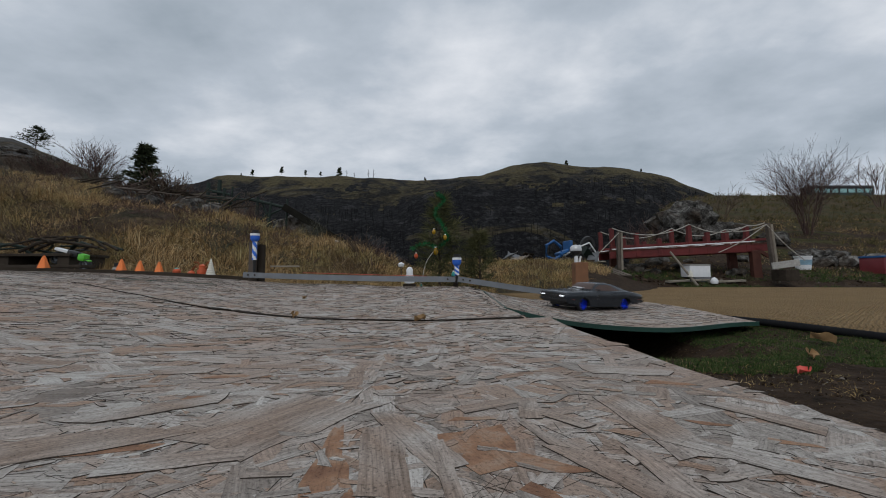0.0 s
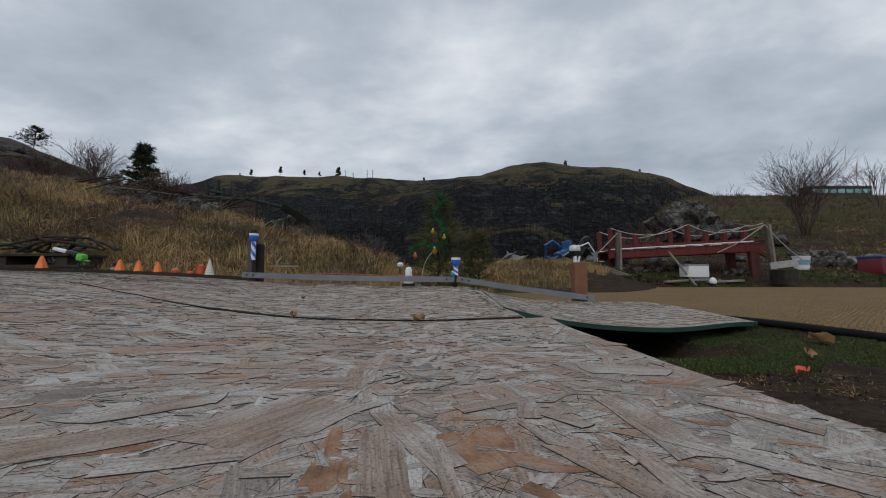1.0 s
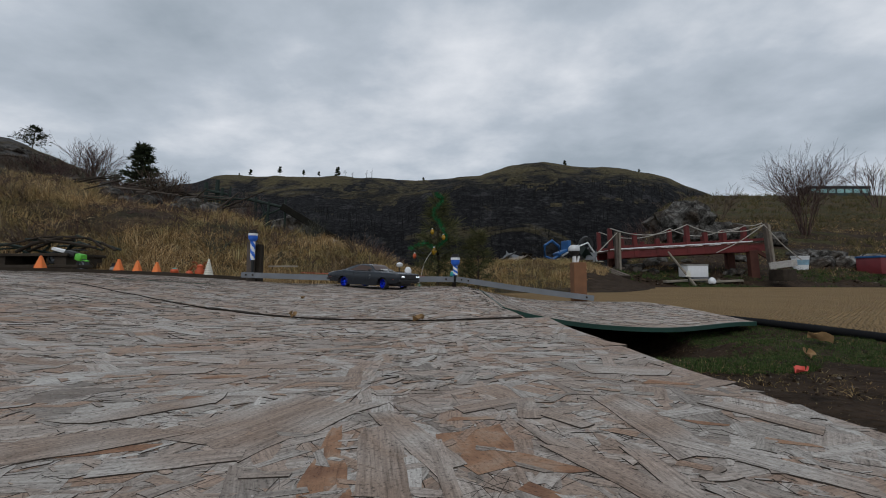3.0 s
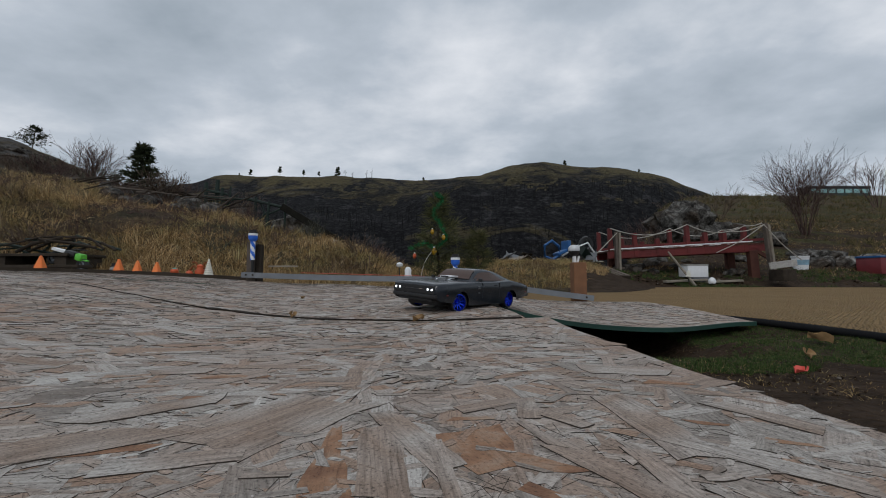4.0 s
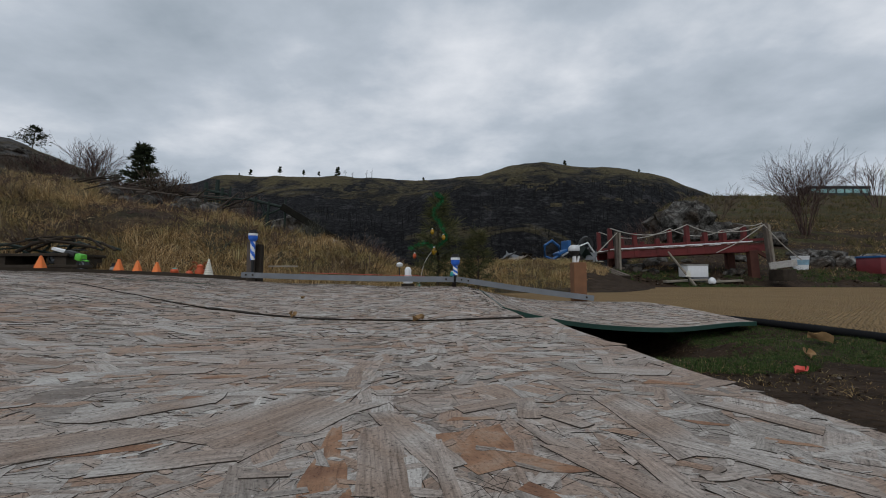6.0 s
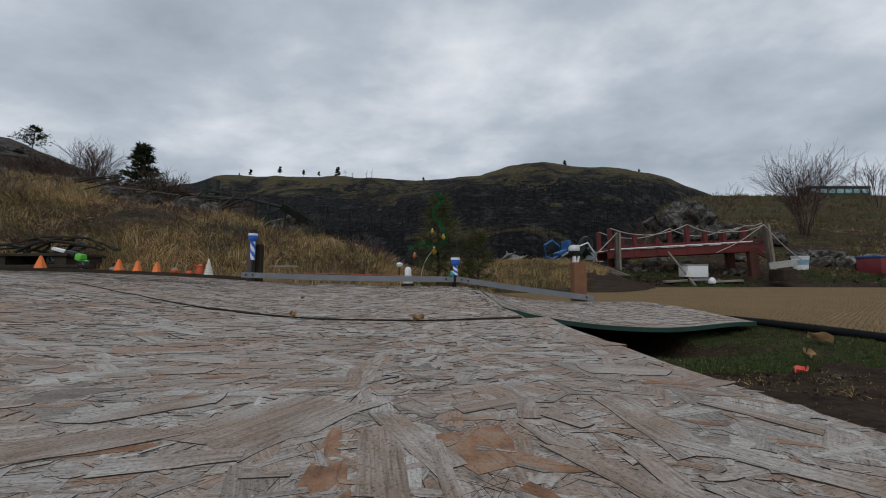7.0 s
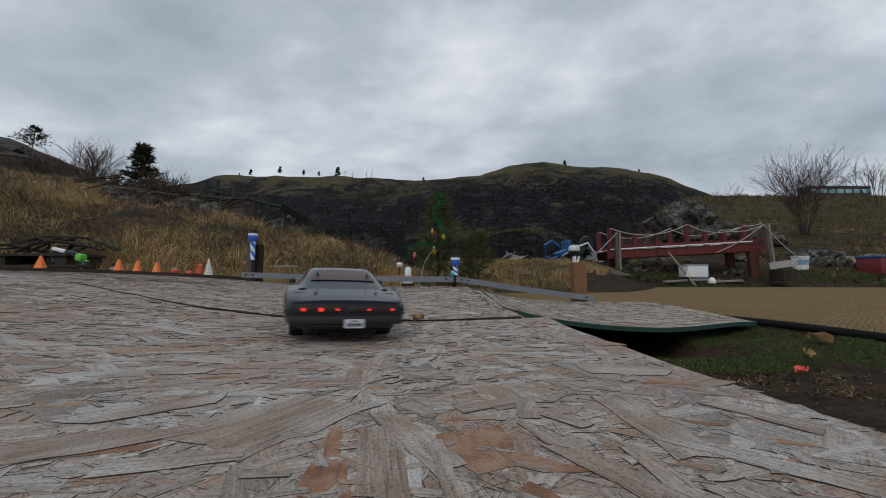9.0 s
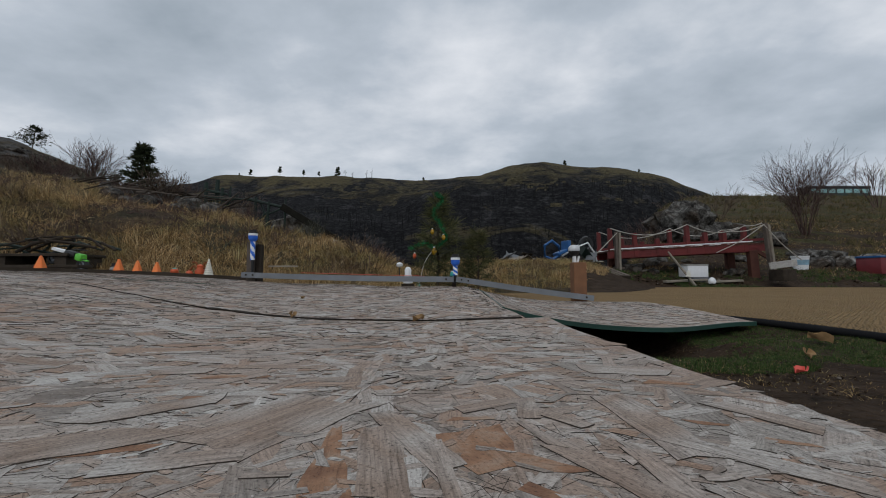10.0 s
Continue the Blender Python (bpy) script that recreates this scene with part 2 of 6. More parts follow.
# Dark colour for seams and cracks; also paints the shade lines beside strands.
M["dark_gap"] = simple("dark_gap_and_edge_shade", (0.026, 0.021, 0.017), 0.95, 0, 0.4, 60, 0)
M["green_edge"] = simple("dark_green_painted_edge", (0.008, 0.045, 0.032), 0.6, 0, 0.3, 25, 0.2, 0.002)
M["rubber"] = simple("black_rubber_edging", (0.013, 0.013, 0.014), 0.9, 0, 0.3, 20, 0.3, 0.004)
M["red_paint"] = simple("faded_barn_red_paint", (0.115, 0.013, 0.012), 0.7, 0, 0.35, 9, 0.3, 0.004)
M["rust_brown"] = simple("dark_red_brown_timber", (0.085, 0.035, 0.026), 0.85, 0, 0.35, 9, 0.4, 0.004)
M["dark_wood"] = simple("dark_damp_timber", (0.045, 0.036, 0.028), 0.9, 0, 0.4, 14, 0.5, 0.004)
M["pale_wood"] = simple("bleached_plank", (0.25, 0.22, 0.18), 0.9, 0, 0.3, 14, 0.4, 0.004)
M["rope"] = simple("pale_rope", (0.42, 0.40, 0.36), 0.9, 0, 0.2, 60, 0.4, 0.002)
M["rock"] = rock_material("grey_lichen_rock", 1.0)
M["green_metal"] = simple("dark_green_farm_paint", (0.006, 0.018, 0.012), 0.7, 0.1, 0.4, 6, 0.3, 0.01)
M["blue_sheet"] = simple("blue_sheet_metal", (0.012, 0.09, 0.26), 0.5, 0.1, 0.3, 5, 0.2, 0.01)
M["grey_sheet"] = simple("crumpled_grey_sheeting", (0.11, 0.115, 0.12), 0.6, 0.2, 0.4, 4, 0.5, 0.02)
M["black_plastic"] = simple("black_plastic", (0.012, 0.012, 0.012), 0.5, 0, 0.2, 20, 0.1, 0.002)
M["lime"] = simple("lime_green_plastic", (0.12, 0.52, 0.05), 0.4, 0, 0.1, 20, 0)
M["pumpkin"] = simple("orange_red_ornament", (0.55, 0.09, 0.025), 0.5, 0, 0.25, 30, 0.1, 0.002)
M["teal"] = simple("teal_ornament", (0.03, 0.30, 0.28), 0.3, 0, 0.1, 20, 0)
M["gold"] = simple("amber_glass_ornament", (0.36, 0.21, 0.015), 0.25, 0, 0.15, 20, 0)
M["green_tinsel"] = simple("green_tinsel", (0.006, 0.12, 0.03), 0.4, 0.3, 0.4, 90, 0.4, 0.002)
M["red_plastic"] = simple("dark_red_plastic_tub", (0.17, 0.02, 0.025), 0.5, 0, 0.2, 8, 0)
M["coral"] = simple("coral_red_scrap", (0.62, 0.09, 0.065), 0.6, 0, 0.1, 20, 0)
M["dead_leaf"] = simple("dry_brown_leaf", (0.26, 0.16, 0.075), 0.85, 0, 0.35, 60, 0.3, 0.002)
M["bark"] = simple("grey_brown_bark", (0.07, 0.055, 0.045), 0.95, 0, 0.4, 20, 0.5, 0.01)
M["charred"] = simple("charred_trunk", (0.012, 0.012, 0.012), 0.95, 0, 0.3, 4, 0)
M["charred_timber"] = simple("blackened_timber", (0.016, 0.015, 0.012), 0.9, 0, 0.5, 9, 0.5, 0.01)
M["twig"] = tinted("bare_reddish_twigs", [(0, (0.035, 0.022, 0.02)), (0.6, (0.085, 0.05, 0.042)), (1, (0.14, 0.10, 0.085))])
M["brush"] = tinted("dead_brush", [(0, (0.04, 0.028, 0.022)), (0.6, (0.09, 0.06, 0.045)), (1, (0.16, 0.125, 0.09))])
M["straw"] = tinted("dry_grass_blades", [(0, (0.035, 0.024, 0.014)), (0.25, (0.09, 0.06, 0.032)), (0.5, (0.19, 0.132, 0.066)), (0.75, (0.32, 0.23, 0.125)), (0.93, (0.44, 0.37, 0.25)), (1, (0.07, 0.072, 0.035))],
                    patches=[(0.36, (0.75, 0.68, 0.60)), (0.45, (1.15, 1.2, 0.85)), (0.54, (1.65, 1.45, 1.15)), (0.66, (1.9, 1.8, 1.6))])
M["green_blades"] = tinted("short_green_grass", [(0, (0.014, 0.024, 0.008)), (0.5, (0.035, 0.068, 0.016)), (0.8, (0.07, 0.115, 0.03)), (1, (0.16, 0.13, 0.065))])
M["needles"] = tinted("pine_needles", [(0, (0.014, 0.02, 0.010)), (0.6, (0.03, 0.042, 0.018)), (1, (0.06, 0.065, 0.028))])
M["olive_needles"] = tinted("olive_pine_needles", [(0, (0.03, 0.034, 0.015)), (0.6, (0.07, 0.074, 0.03)), (1, (0.15, 0.14, 0.06))])
M["teal_window"] = Mat("teal_tinted_window", 0.15, 0.0, (0.30, 0.52, 0.52)).m
M["dark_green_body"] = simple("dark_green_coachwork", (0.012, 0.03, 0.026), 0.5, 0, 0.2, 1, 0)

# ---- geometry helpers ----


def mesh_of(bm, name, mat, smooth=None):
    me = bpy.data.meshes.new(name)
    bmesh.ops.recalc_face_normals(bm, faces=bm.faces)
    bm.to_mesh(me)
    bm.free()
    for k in (mat if isinstance(mat, (list, tuple)) else [mat]):
        me.materials.append(k)
    if smooth is not None:
        me.polygons.foreach_set("use_smooth", [True] * len(me.polygons))
        me.set_sharp_from_angle(angle=radians(smooth))
    return me


def part(name, bm, material, parent=None, label="", smooth=None, m=None):
    ob = new(name, mesh_of(bm, name, material, smooth))
    if parent is not None:
        ob.parent = parent
    if m is not None:
        ob.matrix_basis = m
    if label:
        tagged(ob, label)
    return ob


def thing(name, m, label, category, group="", kind=""):
    ob = new(name)
    ob.empty_display_size = 0.05
    ob.matrix_basis = m
    return tagged(ob, label, category, group, kind)


def raw_mesh(name, verts, faces, mat, smooth=False):
    me = bpy.data.meshes.new(name)
    me.from_pydata([tuple(v) for v in verts], [], faces)
    me.materials.append(mat)
    if smooth:
        me.polygons.foreach_set("use_smooth", [True] * len(me.polygons))
    me.update()
    return me


def box(sx, sy, sz, at=(0, 0, 0), bevel=0.0, bm=None, rot=None):
    bm = bm or bmesh.new()
    r = bmesh.ops.create_cube(bm, size=1.0)
    mt = Matrix.Translation(at) @ (rot or Matrix()) @ Matrix.Diagonal((sx, sy, sz, 1))
    bmesh.ops.transform(bm, matrix=mt, verts=r["verts"])
    if bevel:
        es = list({e for v in r["verts"] for e in v.link_edges})
        bmesh.ops.bevel(bm, geom=es, offset=bevel, segments=2, affect="EDGES", profile=0.6)
    return bm


def rod(r1, r2, a, b, seg=10, bm=None):
    """A tapered round bar from a to b."""
    bm = bm or bmesh.new()
    a, b = Vector(a), Vector(b)
    d = b - a
    q = bmesh.ops.create_cone(bm, cap_ends=True, segments=seg, radius1=r1, radius2=r2, depth=d.length)
    mt = Matrix.Translation((a + b) / 2) @ d.to_track_quat("Z", "Y").to_matrix().to_4x4()
    bmesh.ops.transform(bm, matrix=mt, verts=q["verts"])
    return bm


def lathe(profile, seg=24, bm=None, axis="Z"):
    """A body of revolution from (radius, height) pairs."""
    bm = bm or bmesh.new()
    rings = []
    for r, h in profile:
        ring = []
        for i in range(seg):
            a = 2 * math.pi * i / seg
            p = (r * math.cos(a), r * math.sin(a), h)
            if axis == "Y":
                p = (p[0], h, p[1])
            ring.append(bm.verts.new(p))
        rings.append(ring)
    for u, v in zip(rings, rings[1:]):
        for i in range(seg):
            j = (i + 1) % seg
            bm.faces.new((u[i], u[j], v[j], v[i]))
    for ring, r in ((rings[0], profile[0][0]), (rings[-1], profile[-1][0])):
        if r > 1e-5 and profile[0] != profile[-1]:
            bm.faces.new(ring)
    bmesh.ops.remove_doubles(bm, verts=bm.verts, dist=1e-6)
    return bm


# ---- the shape of deck and land ----


def smooth01(t):
    t = np.clip(t, 0, 1)
    return t * t * (3 - 2 * t)


def deck_z(x, y):
    """Height of the plywood track: banked on one side, dipping ramp on the other."""
    x, y = np.asarray(x, float), np.asarray(y, float)
    s = np.sqrt(np.maximum(0, -x - 0.35) ** 2 + 0.02) - 0.1414 + 0 * x
    s = np.where(-x - 0.35 > 0, s, 0)
    z = (0.095 * s - 0.016 * s * s) * (1 + 0.22 * smooth01((2.3 - y) / 0.8) * smooth01((-x - 0.7) / 0.5))
    z = z - 0.026 * np.exp(-(((x + 0.1) / 0.45) ** 2) - ((y - 0.9) / 0.5) ** 2)
    z = z + 0.03 * smooth01((y - 1.5) / 1.0) * smooth01((x + 1.15) / 0.6)
    drop = 0.1 * np.tanh(np.maximum(0, x - 0.17) / 0.36) * smooth01((y - 1.2) / 0.35)
    return z - drop


def land_z(x, y):
    """Height of the ground, out to the burnt hills."""
    x, y = np.asarray(x, float), np.asarray(y, float)
    yy = np.maximum(y, 0.5)
    u = np.where(y > 0.2, x / yy, np.sign(x) * 4.0)
    r = np.hypot(x, y)
    z = np.full(x.shape, -0.115)
    # grassy bank that climbs to the left and back
    left = smooth01((0.02 - u) / 0.22)
    d = -0.75 * x + 0.66 * (y - 3.1)
    bank = deck_z(np.clip(x, -3.6, 0), 2.9 + 0 * y) - 0.05 + 0.20 * np.maximum(0, d - 0.15) * smooth01((y - 2.9) / 2.4)
    yc = np.clip(5.6 + np.maximum(0, -x - 2.5) * 1.4, 5.6, 12.5)
    over = np.maximum(0, y - yc)
    keep = smooth01((-u - 0.5) / 0.25)
    bank = bank - over * (0.12 * keep + 0.40 * (1 - keep)) * np.where(u > -0.82, 1, 0.25)
    bank = np.where(over > 0, np.maximum(bank, -6 + 9 * keep), bank)
    bank = np.minimum(bank, 12.0 - 0.05 * np.maximum(0, r - 50))
    z = np.where(d > 0, z * (1 - left) + left * np.maximum(bank, -6), z)
    # rising field on the right
    right = smooth01((u - 0.30) / 0.25)
    field = -0.115 + 0.236 * np.maximum(0, y - 8.2) + 0.05 * smooth01((y - 8) / 1.0)
    field = np.minimum(field, 12.0 * smooth01((u - 0.40) / 0.3) - 0.25 * np.maximum(0, y - 58))
    field = np.maximum(field, -6)
    z = z * (1 - right) + right * np.where(y > 8, field, -0.115)
    # low rough shelf in the middle, then the valley
    mid = (1 - left) * (1 - right)
    shelf = 0.48 * smooth01((y - 4.5) / 3.5) - 0.25 * np.maximum(0, y - 9)
    z = z + mid * np.where(y > 4.5, np.maximum(shelf, -6), 0)
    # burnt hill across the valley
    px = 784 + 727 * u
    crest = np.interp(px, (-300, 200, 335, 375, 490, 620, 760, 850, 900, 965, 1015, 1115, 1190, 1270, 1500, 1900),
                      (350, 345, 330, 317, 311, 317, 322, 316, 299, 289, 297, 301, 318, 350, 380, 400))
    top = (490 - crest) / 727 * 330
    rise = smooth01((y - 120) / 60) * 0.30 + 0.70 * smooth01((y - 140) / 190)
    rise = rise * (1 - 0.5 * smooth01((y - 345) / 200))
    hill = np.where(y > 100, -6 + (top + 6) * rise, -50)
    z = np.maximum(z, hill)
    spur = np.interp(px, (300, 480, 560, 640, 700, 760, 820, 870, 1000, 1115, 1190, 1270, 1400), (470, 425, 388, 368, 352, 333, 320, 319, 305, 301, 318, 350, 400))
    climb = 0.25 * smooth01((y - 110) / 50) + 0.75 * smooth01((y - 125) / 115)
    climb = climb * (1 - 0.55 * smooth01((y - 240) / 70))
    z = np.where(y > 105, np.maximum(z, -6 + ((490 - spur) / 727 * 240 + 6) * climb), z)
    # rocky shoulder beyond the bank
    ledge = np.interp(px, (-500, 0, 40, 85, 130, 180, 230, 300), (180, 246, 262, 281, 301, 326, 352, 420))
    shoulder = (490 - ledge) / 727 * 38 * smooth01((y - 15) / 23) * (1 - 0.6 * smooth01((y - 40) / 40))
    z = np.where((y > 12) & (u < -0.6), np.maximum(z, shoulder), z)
    # the ground stays under the boards
    under = (x > -3.75) & (x < 1.45) & (y > -1.5) & (y < 2.95)
    sunk = np.minimum(z, np.minimum(deck_z(x, y) - 0.06, -0.1))
    w = smooth01((1.45 - x) / 0.3)
    z = np.where(under, z * (1 - w) + sunk * w, z)
    pit = smooth01((x - 0.05) / 0.1) * smooth01((1.0 - x) / 0.3) * smooth01((y - 1.05) / 0.3) * smooth01((2.7 - y) / 0.3)
    return z - 0.16 * pit


def rough_z(x, y, z):
    """Adds humps to a height, more with distance."""
    r = math.hypot(x, y)
    a = 0.0 if r < 1.0 else min(1.0, (r - 1) / 4)
    h = noise.noise((x * 1.7, y * 1.7, 0.3)) * 0.025 * a + noise.noise((x * 7, y * 7, 2)) * 0.008
    if r > 8:
        h += noise.noise((x * 0.35, y * 0.35, 5)) * 0.16 * min(1, (r - 8) / 10)
    if r > 100:
        k = min(1, (r - 100) / 60)
        h += k * (noise.ridged_multi_fractal((x * 0.012, y * 0.006, 1), 1.0, 2.1, 5, 0.9, 2.0) - 1.2) * 3.2
    return z + h


def make_ground():
    inner = np.linspace(-53, 53, 420)
    outer = np.linspace(53, 307, 50)[1:-1]
    az = np.radians(np.concatenate([inner, outer]))
    rings = np.concatenate([[0.15], np.geomspace(0.3, 60, 210), np.geomspace(62, 130, 20), np.geomspace(133, 420, 110), [600, 1000, 2000]])
    A, R = np.meshgrid(az, rings)
    X, Y = R * np.sin(A), R * np.cos(A)
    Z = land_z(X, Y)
    n, k = Z.shape
    sand = sand_mask(X, Y)
    verts = [(x, y, (rough_z(x, y, z) if s < 0.5 else z)) for x, y, z, s in zip(X.ravel(), Y.ravel(), Z.ravel(), sand.ravel())]
    faces = []
    for i in range(n - 1):
        for j in range(k):
            q = (j + 1) % k
            faces.append((i * k + j, i * k + q, (i + 1) * k + q, (i + 1) * k + j))
    faces.append(tuple(range(k)))
    me = raw_mesh("ground", verts, faces, M["ground"], True)
    for extra in ("burnt", "rocky", "dirt", "field", "crest"):
        me.materials.append(M[extra])
    kinds = []
    for f in faces:
        x, y, z = verts[f[0]]
        u = x / y if y > 0.3 else 0
        if y > 95:
            ragged = noise.noise((x * 0.05, y * 0.05, 2)) + 0.5 * noise.noise((x * 0.2, y * 0.2, 2))
            spur = -0.26 + 0.2 * ragged < u < 0.5 and 205 + 30 * ragged < y < 262 + 10 * ragged and ragged > -0.45
            top = y > 319 - 14 * (u > 0.1) + 18 * ragged
            side = u > 0.25 and y > 175 and ragged > 0.25
            kinds.append(5 if spur or top or side else 1)
        elif y > 15 and u < -0.6:
            kinds.append(2)
        elif y < 3.0 or (u > 0.3 and y < 10.5 + noise.noise((x, y, 0)) and y > 0):
            kinds.append(3)
        elif u > 0.3 and y > 0:
            kinds.append(4 if y > 16 + 2 * noise.noise((x * 0.4, y * 0.4, 0)) else 3 if noise.noise((x * 0.6, y * 0.6, 4)) > -0.05 else 4)
        else:
            kinds.append(0)
    me.polygons.foreach_set("material_index", kinds)
    ob = new("ground", me)
    return tagged(ob, "brown dirt and dry grass sloping up to burnt hills", "ground", kind="structure")


def sand_mask(x, y):
    return ((x > 0.25 + 0.1 * y) & (y > 1.5) & (y < 8.2)).astype(float)


make_ground()
# ---- the deck ----


def sheet(name, x0, x1, y0, y1, mat, thick=0.013, step=0.06, wob=0.0, recede=0.0):
    """One board of the track: a slab that follows the banked shape."""
    nx, ny = max(2, int((x1 - x0) / step)), max(2, int((y1 - y0) / step))
    xs, ys = np.linspace(x0, x1, nx + 1), np.linspace(y0, y1, ny + 1)
    X, Y = np.meshgrid(xs, ys)
    X[:, -1] += wob * np.array([noise.noise((3.1 * y, 7, 1)) + 0.5 * noise.noise((21 * y, 7, 1)) for y in ys])
    if recede:
        Y += recede * smooth01((X - 0.75) / 0.6) * (y1 - Y) / (y1 - y0)
    Z = deck_z(X, Y)
    k = nx + 1
    verts = [(x, y, z) for x, y, z in zip(X.ravel(), Y.ravel(), Z.ravel())]
    n = len(verts)
    verts += [(x, y, z - thick) for x, y, z in verts]
    faces = []
    for j in range(ny):
        for i in range(nx):
            a = j * k + i
            faces.append((a, a + 1, a + k + 1, a + k))
            faces.append((n + a, n + a + k, n + a + k + 1, n + a + 1))
    rim = [i for i in range(nx)] + [j * k + nx for j in range(ny)] + [ny * k + i for i in range(nx, 0, -1)] + [j * k for j in range(ny, 0, -1)]
    for a, b in zip(rim, rim[1:] + rim[:1]):
        faces.append((a, n + a, n + b, b))
    return new(name, raw_mesh(name, verts, faces, mat))


def child(ob, parent, label="", kind=""):
    ob.parent = parent
    return tagged(ob, label, kind=kind)


class Strands:
    """Wood strands pressed into the face of the boards, as one mesh with shade painted on their sides."""

    def __init__(self, seed):
        self.r = random.Random(seed)
        self.v, self.f, self.uv, self.side = [], [], [], []

    def add(self, x, y, a, length, width, lift, tilt=0.0, ragged=0.12, taper=1.0):
        r = self.r
        ca, sa = math.cos(a), math.sin(a)
        h, w = length / 2, width / 2
        n = max(3, min(7, int(length / 0.014)))
        wide = [1 + (taper - 1) * i / n for i in range(n + 1)]
        bow = r.uniform(-0.06, 0.06) * width
        up = [(-h + length * i / n, w * wide[i] * (1 + r.uniform(-ragged, ragged)) + bow * i) for i in range(n + 1)]
        dn = [(h - length * i / n, -w * wide[n - i] * (1 + r.uniform(-ragged, ragged)) + bow * (n - i)) for i in range(n + 1)]
        skew = r.choice((0, 0, 1, -1)) * r.uniform(0.3, 1.1) * w
        ends = [(-skew if p < 0 else skew) * (1 if q > 0 else -1) for p, q in ((-1, 1), (1, 1), (1, -1), (-1, -1))]
        pts = []
        for line, (e0, e1) in ((up, ends[:2]), (dn, ends[2:])):
            for k, (p, q) in enumerate(line):
                pts.append((p + (e0 if k == 0 else e1 if k == n else 0) + (r.uniform(-0.03, 0.03) * length if k in (0, n) else 0), q))
            # a torn notch at the end of the side
            p, q = line[-1]
            nxt = dn[0] if line is up else up[0]
            pts.append((p * r.uniform(0.86, 1.05), q + (nxt[1] - q) * r.uniform(0.35, 0.65)))
        tx, ty = r.uniform(-tilt, tilt), r.uniform(-tilt, tilt)
        base = len(self.v)
        wx = [x + ca * p - sa * q for p, q in pts]
        wy = [y + sa * p + ca * q for p, q in pts]
        z = deck_z(np.array(wx), np.array(wy))
        top = [(X, Y, float(Z) + lift + tx * p + ty * q) for X, Y, Z, (p, q) in zip(wx, wy, z, pts)]
        m = len(top)
        self.v += top + [(X, Y, Z - 0.003) for X, Y, Z in top]
        su, sv = r.uniform(0, 50), r.uniform(0, 50)
        self.uv += [(p + su, q + sv) for p, q in pts] * 2
        self.f.append(tuple(range(base, base + m)))
        self.f += [(base + i, base + m + i, base + m + (i + 1) % m, base + (i + 1) % m) for i in range(m)]
        self.side += [0] + [1] * m

    def done(self, name, mat, parent, label="", kind="stuff"):
        me = raw_mesh(name, self.v, self.f, mat)
        me.materials.append(M["edge_shade"])
        me.polygons.foreach_set("material_index", self.side)
        layer = me.uv_layers.new(name="grain")
        layer.data.foreach_set("uv", [c for face in self.f for i in face for c in self.uv[i]])
        return child(new(name, me), parent, label, kind)


deck = thing("deck", Matrix(), "weathered grey strand board track deck with open seams", "deck", kind="structure")
NEAR, FAR = (-3.6, 0.275, -1.3, 1.104), (-3.6, 0.215, 1.116, 2.84)
child(sheet("board", *NEAR, M["board"], wob=0.008), deck)
child(sheet("board", *FAR, M["board"], wob=0.008), deck)
child(sheet("ramp", 0.222, 1.33, 1.55, 2.76, M["board"], recede=0.22), deck, "strand board ramp with a dark green edge")


